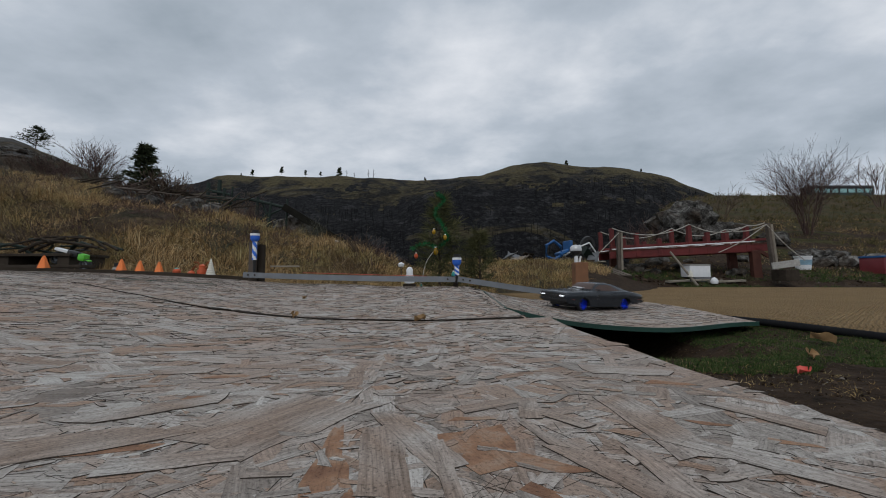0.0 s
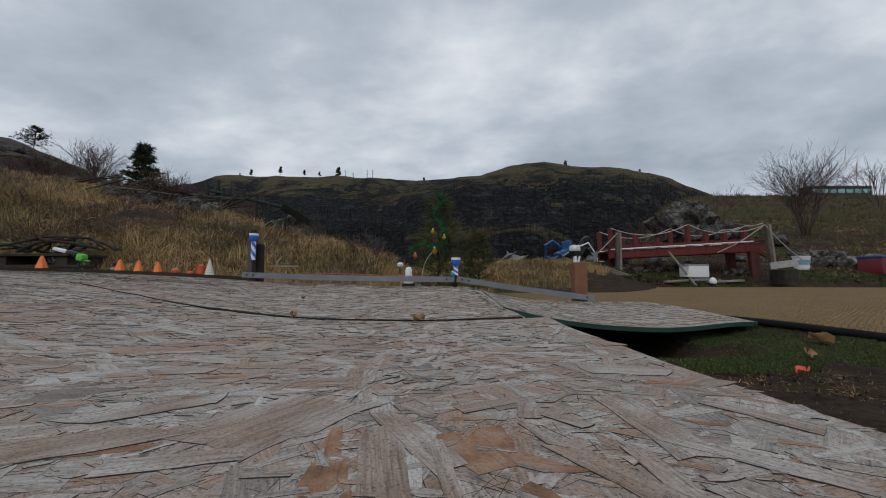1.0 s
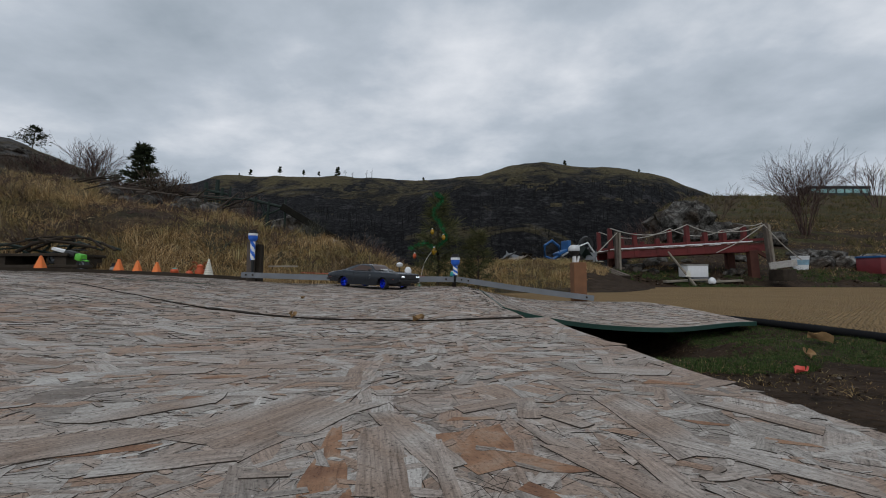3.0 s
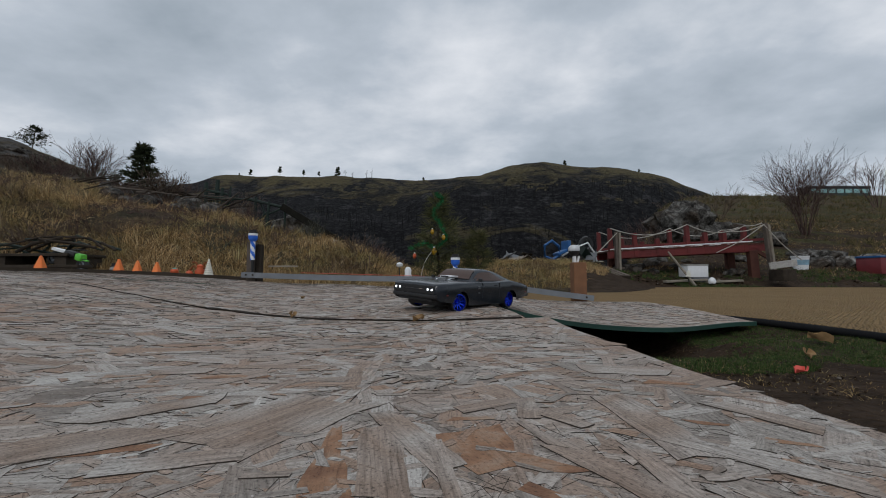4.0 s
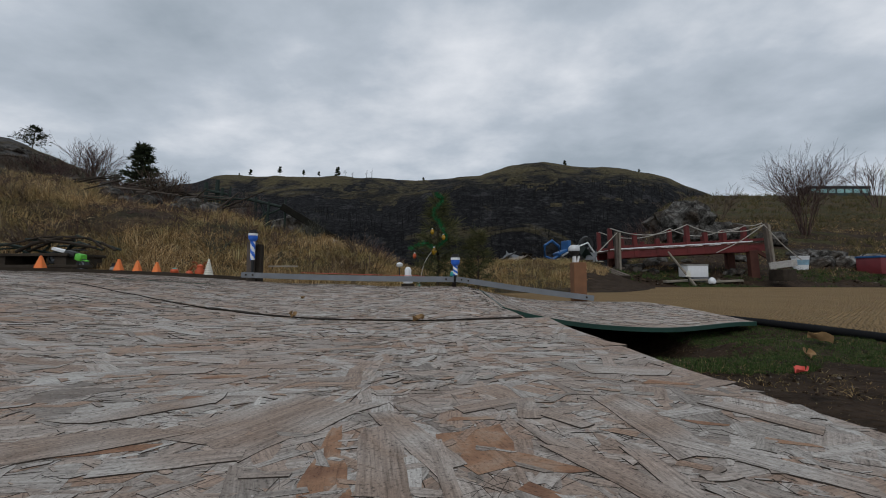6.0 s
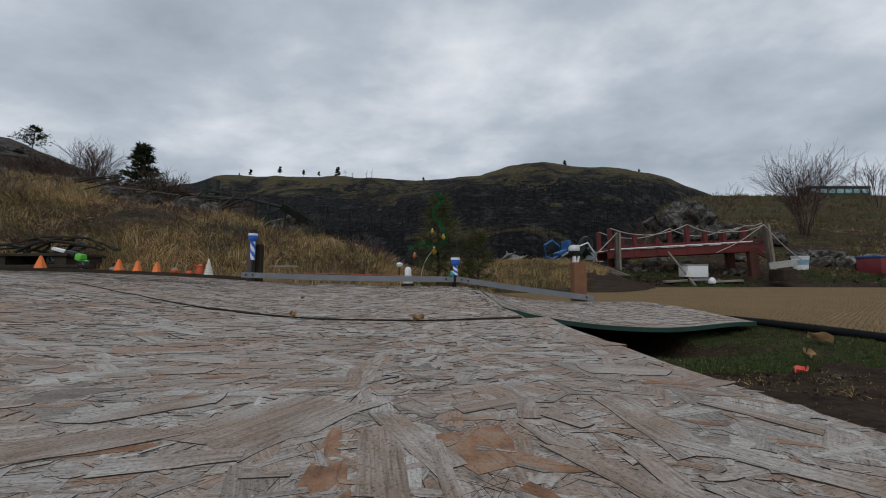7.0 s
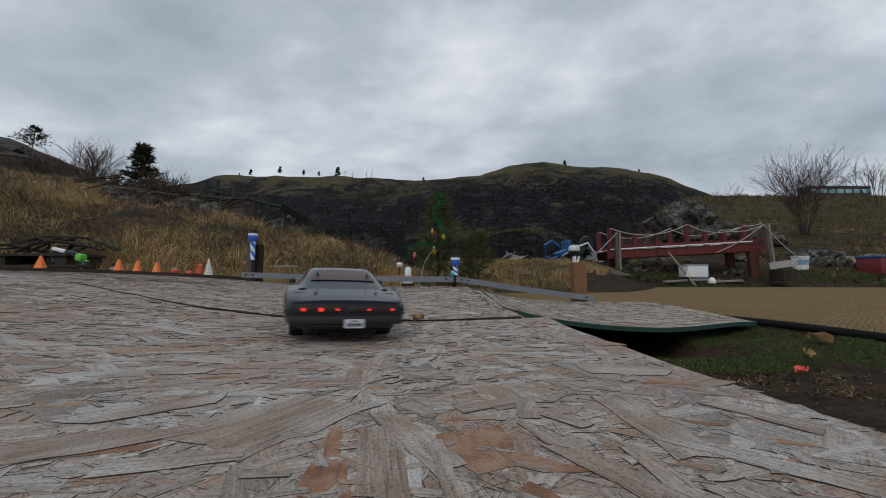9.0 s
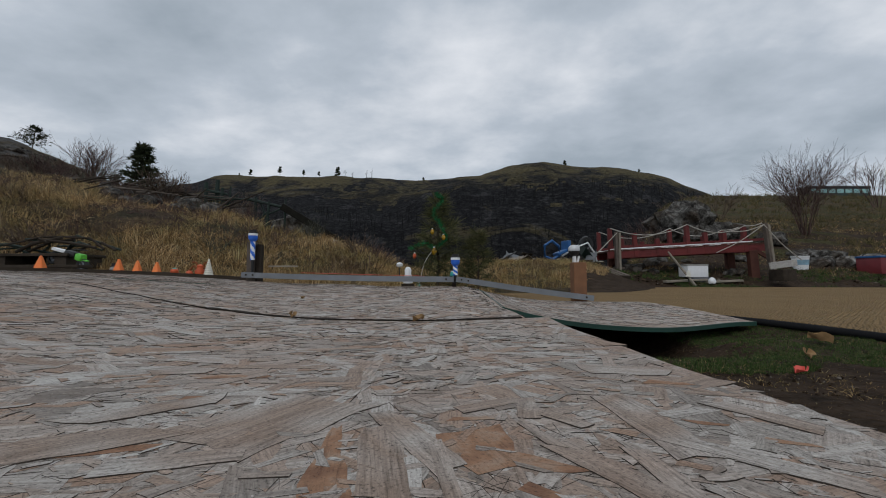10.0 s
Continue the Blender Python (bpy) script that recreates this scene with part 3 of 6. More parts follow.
def lay_strands():
    r = random.Random(5)
    single = []
    near, far, cracks_and_shade_lines, splinters = Strands(1), Strands(2), Strands(3), Strands(4)

    def spot(y0, y1, spread=1.25):
        y = math.exp(r.uniform(math.log(y0), math.log(y1)))
        return r.uniform(-spread, spread) * y, y

    def put(where, n, y0, y1):
        k = 0
        while k < n:
            x, y = spot(y0, y1)
            a = r.gauss(0, 0.75) + (0.45 if x < -0.1 else -0.6 if x > 0.1 else r.choice((-1.1, 1.2)))
            big = r.random() < 0.3
            length = r.uniform(0.05, 0.12) * (1.2 if big else 1)
            width = r.uniform(0.02, 0.04) if big else r.uniform(0.006, 0.019)
            ex, ey = abs(math.cos(a)) * length / 2 + 0.008, abs(math.sin(a)) * length / 2 + 0.008
            ok = False
            lip = 1.55 + 0.22 * float(smooth01((x + ex - 0.75) / 0.6)) + 0.01
            for b in (NEAR, FAR, (0.225, 1.33, lip, 2.76)):
                ok = ok or (b[0] + ex < x < b[1] - ex and b[2] + ey < y < b[3] - ey)
            if not ok:
                continue
            # A thin dark sliver paints the shadow gap along one long edge.
            if r.random() < (0.12 if y < 0.6 else 0.35):
                side = r.choice((-1, 1)) * width * 0.5
                cracks_and_shade_lines.add(x - math.sin(a) * side, y + math.cos(a) * side, a + r.gauss(0, 0.03), length * r.uniform(0.2, 0.5 + 0.3 * min(1, y)), r.uniform(0.0003, 0.0006) * (0.5 + min(1.2, y)), 0.0012, 0.0, 0.5)
            lift = r.uniform(0.0, 0.0010) + 0.0005 * min(2.0, y) * r.random()
            if where is near and y < 0.50 and abs(x) < 1.1 * y and len(single) < 280:
                one = Strands(1000 + len(single))
                one.add(x, y, a, length, width, lift, 0.008)
                single.append(one)
            else:
                where.add(x, y, a, length, width, lift, 0.008)
            k += 1

    put(near, 3400, 0.12, 1.1)
    put(far, 3800, 1.1, 2.85)
    for _ in range(200):
        x, y = spot(0.15, 2.6, 1.15)
        if x < 0.21:
            cracks_and_shade_lines.add(x, y, r.gauss(0, 0.5), r.uniform(0.008, 0.055) * min(1.0, 0.45 + y * 0.5), r.uniform(0.0002, 0.0007), 0.0013, 0.0, 0.9)
    for _ in range(1100):
        x, y = spot(0.15, 2.2, 1.15)
        if x < 0.22:
            splinters.add(x, y, r.gauss(0, 1.0), r.uniform(0.003, 0.012) * (0.6 + y), r.uniform(0.0006, 0.002) * (0.6 + y), 0.0013, 0.02, 0.6)
    for one in single:
        one.done("strand", M["strand_piece"], deck, kind="")
    far.done("strands", M["strand"], deck)
    cracks_and_shade_lines.done("cracks_and_shade_lines", M["dark_gap"], deck, "dark cracks and painted shade lines beside strands")
    splinters.done("splinters", M["splinter"], deck, "pale lifted splinters")
    # torn flakes of all tints lie loose in the surface
    for _ in range(1000):
        x, y = spot(0.16, 1.6, 1.15)
        if x < 0.2:
            length = r.uniform(0.008, 0.03) * (0.7 + 0.6 * y)
            near.add(x, y, r.gauss(0, 1.0), length, length * r.uniform(0.15, 0.45), r.uniform(0.0010, 0.0018), 0.012, 0.35)
    bare = Strands(6)
    # x, y, turn, length, width, taper: layers of orange wood laid bare
    for x, y, a, length, width, taper in ((-0.062, 0.228, -1.4, 0.115, 0.006, 4.6), (0.026, 0.248, -1.2, 0.062, 0.042, 0.7), (0.055, 0.222, -0.5, 0.035, 0.016, 0.6),
                                          (-0.205, 0.356, 0.1, 0.03, 0.012, 0.6), (0.205, 0.25, -0.4, 0.026, 0.009, 0.5), (-0.215, 0.445, 0.1, 0.07, 0.02, 0.6),
                                          (0.18, 0.285, -0.3, 0.026, 0.008, 0.5), (0.215, 0.40, -0.3, 0.04, 0.016, 0.5), (-0.19, 0.245, 0.2, 0.05, 0.016, 0.6),
                                          (0.02, 0.30, 0.1, 0.03, 0.01, 0.6), (0.05, 0.192, -0.7, 0.03, 0.012, 0.5)):
        bare.add(x, y, a, length, width, 0.0014, 0.0, 0.3, taper)
    near.done("strands", M["strand"], deck)
    bare.done("bare_patches", M["orange_wood"], deck, "bare orange wood where strands came off")
    pale = Strands(7)
    for x, y, a, length, width in ((-0.125, 0.302, 1.15, 0.12, 0.088), (-0.036, 0.235, 1.75, 0.105, 0.026), (-0.02, 0.262, -1.12, 0.11, 0.021),
                                   (0.0, 0.222, -1.42, 0.07, 0.009), (0.038, 0.333, 0.5, 0.06, 0.018), (0.066, 0.325, 1.4, 0.055, 0.016),
                                   (0.081, 0.302, -0.95, 0.052, 0.013), (-0.242, 0.245, 0.72, 0.12, 0.042), (-0.225, 0.325, 0.85, 0.10, 0.028)):
        pale.add(x, y, a, length, width, 0.0017 + 0.0002 * len(pale.side) / 70, 0.002, 0.1)
    for x, y, a, length, width in ((0.145, 0.295, -1.5, 0.13, 0.03), (0.085, 0.215, -1.1, 0.085, 0.02), (0.112, 0.21, -1.5, 0.07, 0.014),
                                   (0.2, 0.46, -0.3, 0.09, 0.045), (-0.29, 0.465, 0.4, 0.06, 0.03), (0.228, 0.30, -1.1, 0.07, 0.02),
                                   (-0.088, 0.211, 0.05, 0.024, 0.006), (-0.145, 0.225, 0.25, 0.07, 0.02), (0.165, 0.225, -0.9, 0.09, 0.018), (0.06, 0.27, -1.3, 0.05, 0.009)):
        pale.add(x, y, a, length, width, 0.0015 + 0.0002 * len(pale.side) / 120, 0.002, 0.1)
    pale.done("broad_strands", M["broad"], deck, "broad flat strands on the surface")


# Strand sides are coloured dark, standing in for the shadow gaps at their edges.
M["edge_shade"] = simple("shaded_strand_side", (0.06, 0.05, 0.042), 0.95, 0, 0.4, 60, 0)
M["splinter"] = tinted("pale_splinters", [(0, (0.34, 0.31, 0.28)), (0.6, (0.48, 0.45, 0.42)), (1, (0.40, 0.30, 0.22))], 0.85, 120)
lay_strands()


def ribbon(name, pts, width, height, mat, parent, label="", lift=0.0, jag=0.0, seed=1):
    """A bar that runs along points (x, y, z)."""
    r = random.Random(seed)
    v, f = [], []
    for i, p in enumerate(pts):
        a, b = Vector(pts[max(0, i - 1)]), Vector(pts[min(len(pts) - 1, i + 1)])
        d = (b - a).normalized()
        s = Vector((-d.y, d.x, 0)).normalized() * width / 2 * (1 + r.uniform(-jag, jag))
        p = Vector(p) + Vector((0, 0, lift))
        v += [tuple(p - s), tuple(p + s), tuple(p + s + Vector((0, 0, height))), tuple(p - s + Vector((0, 0, height)))]
    n = len(pts)
    for i in range(n - 1):
        for k in range(4):
            q = (k + 1) % 4
            f.append((4 * i + k, 4 * i + q, 4 * i + 4 + q, 4 * i + 4 + k))
    f += [(0, 1, 2, 3), (4 * n - 4, 4 * n - 3, 4 * n - 2, 4 * n - 1)]
    ob = new(name, raw_mesh(name, v, f, mat))
    return child(ob, parent, label) if parent else ob


def on_deck(a, b, n=14, wob=0.0, lift=0.0):
    out = []
    for i in range(n + 1):
        t = i / n
        x, y = a[0] + (b[0] - a[0]) * t, a[1] + (b[1] - a[1]) * t
        y += wob * noise.noise((x * 9, 3, 0.5))
        out.append((x, y, float(deck_z(x, y)) + lift))
    return out


ribbon("seam", on_deck((-0.63, 1.11), (0.21, 1.11), 40, 0.006), 0.017, 0.003, M["dark_gap"], deck, "open seam drawn as a dark strip", 0, 0.8, 2)
ribbon("seam", on_deck((-1.24, 1.36), (-0.62, 1.10), 24, 0.012), 0.004, 0.003, M["dark_gap"], deck, "", 0, 0.8, 3)
ribbon("seam", on_deck((-1.45, 1.80), (-1.12, 2.02), 16, 0.01), 0.012, 0.003, M["green_edge"], deck, "", 0, 0.5, 4)
RAMP_EDGE = [(x, y + 0.22 * float(smooth01((x - 0.75) / 0.6)), 0) for x, y, z in on_deck((0.222, 1.543), (1.33, 1.543), 30)]
ribbon("edge_strip", [(x, y, float(deck_z(x, y))) for x, y, z in RAMP_EDGE], 0.006, 0.017, M["green_edge"], deck, "dark green painted edge strip", -0.0155, 0.1, 5)
ribbon("edge_strip", on_deck((0.222, 2.77), (0.23, 1.55), 20), 0.007, 0.012, M["green_edge"], deck, "", -0.011, 0.2, 6)
for x0 in (0.25, -0.35, -0.95):
    ob = new("joist", mesh_of(box(0.038, 2.3, 0.05), "joist", M["dark_wood"]))
    ob.matrix_basis = Matrix.Translation((x0 - 0.03, -0.1, -0.045))
    child(ob, deck)
kerb = ribbon("kerb_board", on_deck((-3.55, 2.86), (-1.34, 2.86), 20), 0.04, 0.03, M["dark_wood"], None, "", -0.006, 0.05, 7)
tagged(kerb, "dark damp timber kerb along the deck edge", "kerb", kind="structure")

# ---- sand, edging and scraps by the deck ----


def make_sand():
    rows = np.linspace(0.4, 8.1, 70)
    left = np.interp(rows, (0.4, 1.3, 1.8, 2.4, 2.9, 3.3, 4.8, 6.5, 8.1), (1.54, 1.50, 1.42, 1.26, 1.08, 0.80, 0.62, 0.9, 2.2))
    v, f, n = [], [], 60
    for y, l in zip(rows, left):
        l += 0.05 * noise.noise((y * 2, 1, 1))
        for i in range(n + 1):
            x = l + (14 - l) * (i / n) ** 1.8
            far = smooth01((y - 7.4) / 0.7)
            v.append((x, y, -0.092 + 0.010 * noise.noise((x * 1.3, y * 1.3, 0)) - 0.06 * float(far) - (0.03 if i == 0 else 0)))
    for j in range(len(rows) - 1):
        for i in range(n):
            a = j * (n + 1) + i
            f.append((a, a + 1, a + n + 2, a + n + 1))
    ob = new("sand", raw_mesh("sand", v, f, M["sand"], True))
    tagged(ob, "flat rippled bed of tan sand beside the deck", "sand", kind="structure")


make_sand()


def tube(pts, r, seg=8, bm=None, r2=None):
    """A round tube along points."""
    bm = bm or bmesh.new()
    rings = []
    for i, p in enumerate(pts):
        a, b = Vector(pts[max(0, i - 1)]), Vector(pts[min(len(pts) - 1, i + 1)])
        q = (b - a).to_track_quat("Z", "Y")
        rr = r if r2 is None else r + (r2 - r) * i / (len(pts) - 1)
        rings.append([bm.verts.new(Vector(p) + q @ Vector((rr * math.cos(2 * math.pi * k / seg), rr * math.sin(2 * math.pi * k / seg), 0))) for k in range(seg)])
    for u, v in zip(rings, rings[1:]):
        for k in range(seg):
            bm.faces.new((u[k], u[(k + 1) % seg], v[(k + 1) % seg], v[k]))
    bm.faces.new(rings[0])
    bm.faces.new(rings[-1])
    return bm


def curve_pts(ctrl, n=24):
    """Smooth points through a few controls."""
    c = np.array(ctrl, float)
    t = np.linspace(0, len(c) - 1, n)
    out = []
    for s in t:
        i = min(int(s), len(c) - 2)
        u = s - i
        p0, p1, p2, p3 = c[max(0, i - 1)], c[i], c[i + 1], c[min(len(c) - 1, i + 2)]
        out.append(tuple(0.5 * (2 * p1 + (p2 - p0) * u + (2 * p0 - 5 * p1 + 4 * p2 - p3) * u * u + (3 * p1 - p0 - 3 * p2 + p3) * u ** 3)))
    return out


edging = part("rubber_edging", tube(curve_pts([(0.98, 2.86, -0.085), (1.12, 2.55, -0.095), (1.27, 2.15, -0.10), (1.385, 1.78, -0.10), (1.43, 1.32, -0.10), (1.47, 0.9, -0.102), (1.50, 0.3, -0.105)], 40), 0.015), M["rubber"], smooth=60)
tagged(edging, "black rubber hose edging between ramp and sand", "edging", kind="structure")
# ---- the toy car ----
HB, HT, WR = 0.1425, 0.1, 0.0305


def body_lines(x):
    w = np.interp(x, (-0.279, -0.27, -0.22, -0.14, -0.03, 0.06, 0.15, 0.215, 0.24, 0.250), (0.096, 0.105, 0.111, 0.1135, 0.107, 0.1065, 0.110, 0.106, 0.1, 0.091))
    zs = np.interp(x, (-0.279, -0.25, -0.2, -0.14, -0.06, 0.06, 0.15, 0.22, 0.245, 0.250), (0.0765, 0.083, 0.092, 0.0985, 0.0945, 0.0935, 0.0925, 0.0885, 0.085, 0.079))
    zb = np.interp(x, (-0.279, -0.24, -0.19, -0.1, 0.09, 0.19, 0.235, 0.250), (0.045, 0.036, 0.03, 0.019, 0.019, 0.032, 0.036, 0.05))
    for xw in (HB, -HB):
        d = 0.0385 ** 2 - (x - xw) ** 2
        if d > 0:
            zb = max(zb, 0.0265 + math.sqrt(d))
    return float(w), float(zs), float(zb)


def loft(rings, bm, close=True):
    vs = [[bm.verts.new(p) for p in ring] for ring in rings]
    for u, v in zip(vs, vs[1:]):
        for i in range(len(u) - 1):
            bm.faces.new((u[i], u[i + 1], v[i + 1], v[i]))
    if close:
        bm.faces.new(vs[0])
        bm.faces.new(vs[-1])
    return bm


def car_body():
    rings = []
    xs = sorted(set(np.round(np.concatenate([np.linspace(-0.279, 0.250, 60), np.linspace(-0.2, -0.09, 40), np.linspace(0.09, 0.2, 40), [-0.277, -0.274, 0.249, 0.246]]), 4)))
    for x in xs:
        w, zs, zb = body_lines(x)
        sill = float(np.interp(x, (-0.279, -0.24, -0.19, -0.1, 0.09, 0.19, 0.235, 0.250), (0.045, 0.036, 0.03, 0.019, 0.019, 0.032, 0.036, 0.05)))
        h = zs - sill
        half = [(w * 0.955, sill), (w * 0.985, sill + 0.22 * h), (w, sill + 0.5 * h), (w * 0.998, sill + 0.72 * h), (w * 0.985, zs - 0.008), (w * 0.965, zs - 0.002), (w * 0.92, zs + 0.001), (w * 0.75, zs + 0.002), (w * 0.45, zs + 0.0035), (0, zs + 0.004)]
        # the wheel arch cuts away the lower side
        side = [p for p in half[:6]]
        cut = float(np.interp(zb, [z for y, z in side], [y for y, z in side]))
        half = [(y, z) if z >= zb else (cut, zb + 0.0002 * k) for k, (y, z) in enumerate(half)]
        rings.append([(x, y, z) for y, z in half] + [(x, -y, z) for y, z in half[-2::-1]])
    return loft(rings, bmesh.new())


def cabin_lines(x):
    zt = np.interp(x, (-0.225, -0.2, -0.165, -0.12, -0.08, -0.045, -0.01, 0.015, 0.03, 0.045, 0.074), (0.088, 0.0945, 0.105, 0.1195, 0.1305, 0.1355, 0.1355, 0.1325, 0.1265, 0.117, 0.094))
    wb = np.interp(x, (-0.225, -0.15, -0.05, 0.05, 0.074), (0.092, 0.097, 0.0965, 0.094, 0.088))
    wt = np.interp(x, (-0.225, -0.15, -0.08, 0.015, 0.045, 0.074), (0.084, 0.077, 0.069, 0.067, 0.073, 0.084))
    return float(zt), float(wb), float(wt)


def cabin():
    rings = []
    for x in np.linspace(-0.225, 0.074, 50):
        zt, wb, wt = cabin_lines(x)
        z0 = 0.09
        half = [(wb, z0), (wb + (wt - wb) * 0.5, z0 + (zt - z0) * 0.5 + 0.0005), (wt + 0.002, zt - min(0.007, (zt - z0) * 0.4)), (wt - 0.003, zt - 0.0022 * min(1, (zt - z0) / 0.02)), (wt * 0.82, zt), (wt * 0.4, zt + 0.0008), (0, zt + 0.001)]
        rings.append([(x, y, z) for y, z in half] + [(x, -y, z) for y, z in half[-2::-1]])
    return loft(rings, bmesh.new())


def side_glass(sgn):
    rings = []
    for x in np.linspace(-0.118, 0.056, 26):
        zt, wb, wt = cabin_lines(x)
        z0 = 0.0985
        z1 = min(zt - 0.0085, 0.1275, 0.1275 - max(0, -0.052 - x) * 0.47)
        z1 = max(z1, z0 + 0.0006)
        ring = []
        for k in range(5):
            z = z0 + (z1 - z0) * k / 4
            t = (z - 0.09) / max(0.004, zt - 0.007 - 0.09)
            ring.append((x, sgn * (wb + (wt + 0.002 - wb) * t + 0.0022), z))
        rings.append(ring)
    return loft(rings, bmesh.new(), False)


def screen(x0, x1, f0, f1, up):
    rings = []
    for i in range(11):
        t = i / 10
        x = x0 + (x1 - x0) * t
        zt, wb, wt = cabin_lines(x)
        w = wt * (f0 + (f1 - f0) * t)
        rings.append([(x, w * k / 5, zt + up + 0.001 * (1 - (k / 5) ** 2)) for k in range(-5, 6)])
    return loft(rings, bmesh.new(), False)


def disc(r, thick, at, axis="X", seg=18):
    bm = bmesh.new()
    bmesh.ops.create_cone(bm, cap_ends=True, segments=seg, radius1=r, radius2=r * 0.92, depth=thick)
    rot = Matrix.Rotation(radians(90), 4, "Y") if axis == "X" else Matrix.Rotation(radians(90), 4, "X")
    bmesh.ops.transform(bm, matrix=Matrix.Translation(at) @ rot, verts=bm.verts)
    return bm


def rim_mesh(sgn):
    """Deep dish rim with ten thin spokes; the face looks along sgn y."""
    bm = lathe([(0.0205, -0.011), (0.0255, -0.0115), (0.0268, -0.009), (0.0262, 0.009), (0.0268, 0.0118), (0.0245, 0.0122), (0.0232, 0.006), (0.0222, -0.004), (0.0205, -0.011)], 28, axis="Y")
    for k in range(10):
        a = 2 * math.pi * k / 10
        box(0.0185, 0.0028, 0.0034, (0, 0, 0), 0, bm, Matrix.Rotation(a, 4, "Y") @ Matrix.Translation((0.0135, 0.004, 0)) @ Matrix.Rotation(0.32, 4, "Z"))
    lathe([(0.0065, -0.004), (0.0065, 0.006), (0.004, 0.0085), (0.0, 0.0085)], 16, bm, axis="Y")
    if sgn < 0:
        bmesh.ops.transform(bm, matrix=Matrix.Rotation(math.pi, 4, "Z"), verts=bm.verts)
    return bm


def build_car():
    car = thing("toy_car", Matrix(), "satin grey radio controlled muscle car with blue rims", "toy car")
    body = part("body", car_body(), M["car_paint"], car, smooth=38)
    part("cabin", cabin(), M["car_paint"], car, smooth=38)
    part("chassis", box(0.44, 0.13, 0.03, (-0.01, 0, 0.034), 0.004), M["car_black"], car, "flat black chassis")
    for sgn in (1, -1):
        part("side_window", side_glass(sgn), M["glass"], car, "brown tinted side window", 40)
        part("mirror", box(0.008, 0.014, 0.011, (0.046, sgn * 0.106, 0.1015), 0.003), M["car_black"], car, "black door mirror")
        part("door_handle", box(0.014, 0.002, 0.003, (-0.045, sgn * 0.1083, 0.083), 0.0008), M["car_black"], car, "black door handle")
        for z in (0.079, 0.073, 0.059):
            part("vent", box(0.012, 0.002, 0.0018, (0.052, sgn * 0.1068, z), 0.0004), M["vent"], car)
        part("side_marker", box(0.012, 0.0016, 0.0042, (-0.245, sgn * 0.1085, 0.056), 0.0006), M["marker"], car, "dark red side marker")
        part("side_marker", box(0.009, 0.0016, 0.0036, (0.212, sgn * 0.1064, 0.055), 0.0006), M["marker"], car, "dark red side marker")
        part("badge", box(0.018, 0.0012, 0.0016, (-0.128, sgn * 0.0953, 0.101), 0), M["vent"], car, "small pale badge")
        part("roof_post", rod(0.0022, 0.0018, (-0.128, sgn * 0.051, 0.114), (-0.129, sgn * 0.051, 0.1265), 10), M["car_black"], car, "black body post")
        part("roof_clip", box(0.012, 0.004, 0.002, (-0.133, sgn * 0.051, 0.1215), 0), M["car_black"], car)
        part("trunk_pin", disc(0.0075, 0.0015, (0, 0, 0)), M["car_black"], car, m=Matrix.Translation((-0.192, sgn * 0.079, 0.0955)) @ Matrix.Rotation(radians(90), 4, "Y"))
        part("trunk_pin", rod(0.002, 0.0018, (-0.235, sgn * 0.055, 0.086), (-0.235, sgn * 0.055, 0.0925), 8), M["car_black"], car)
        part("wiper", rod(0.0012, 0.0008, (0.078, sgn * 0.012, 0.0985), (0.070, sgn * 0.062, 0.1), 6), M["car_black"], car, "thin black wiper")
        part("arch_liner", box(0.075, 0.03, 0.05, (HB, sgn * 0.062, 0.06), 0.006), M["car_black"], car)
        part("arch_liner", box(0.075, 0.03, 0.05, (-HB, sgn * 0.062, 0.06), 0.006), M["car_black"], car)
    part("windscreen", screen(0.066, 0.022, 0.9, 0.9, 0.002), M["glass"], car, "brown tinted windscreen", 40)
    part("rear_window", screen(-0.085, -0.152, 0.76, 0.86, 0.002), M["glass"], car, "brown tinted rear window", 40)
    part("door_line", box(0.0004, 0.2138, 0.05, (0.03, 0, 0.066), 0), M["car_black"], car)
    part("door_line", box(0.0004, 0.2188, 0.05, (-0.066, 0, 0.066), 0), M["car_black"], car)
    # front
    grille = part("grille", box(0.006, 0.172, 0.026, (0.2495, 0, 0.0705), 0.0025), M["car_black"], car, "black full width grille")
    part("grille_bar", box(0.002, 0.09, 0.0012, (0.2531, 0, 0.0705), 0), M["vent_dark"], grille)
    part("grille_badge", box(0.002, 0.012, 0.002, (0.2535, 0.034, 0.0715), 0), M["chrome"], grille)
    for y in (0.078, 0.061, -0.061, -0.078):
        part("headlight", disc(0.0038, 0.002, (0.2521, y, 0.071)), M["head"], car, "lit white headlight", 40)
    part("front_bumper", box(0.016, 0.188, 0.013, (0.244, 0, 0.05), 0.004), M["car_black"], car, "dark front bumper", 40)
    part("front_lip", box(0.02, 0.15, 0.008, (0.236, 0, 0.0385), 0.003), M["car_black"], car)
    # rear
    panel = part("tail_panel", box(0.004, 0.186, 0.018, (-0.2785, 0, 0.0645), 0.003), M["car_black"], car, "black full width tail lamp panel", 40)
    part("tail_lens", box(0.002, 0.076, 0.009, (-0.2803, 0.044, 0.064), 0.002), M["tail_dim"], panel, "dim red lens")
    part("tail_lens", box(0.002, 0.076, 0.009, (-0.2803, -0.044, 0.064), 0.002), M["tail_dim"], panel, "dim red lens")
    part("tail_script", box(0.002, 0.016, 0.002, (-0.281, -0.008, 0.065), 0), M["vent_dark"], panel)
    for y, r in ((0.075, 0.0032), (0.0455, 0.0036), (0.0175, 0.0025), (-0.038, 0.0022), (-0.080, 0.0025)):
        part("tail_light", disc(r, 0.0026, (-0.2815, y, 0.064)), M["tail"], panel, "glowing red tail light", 40)
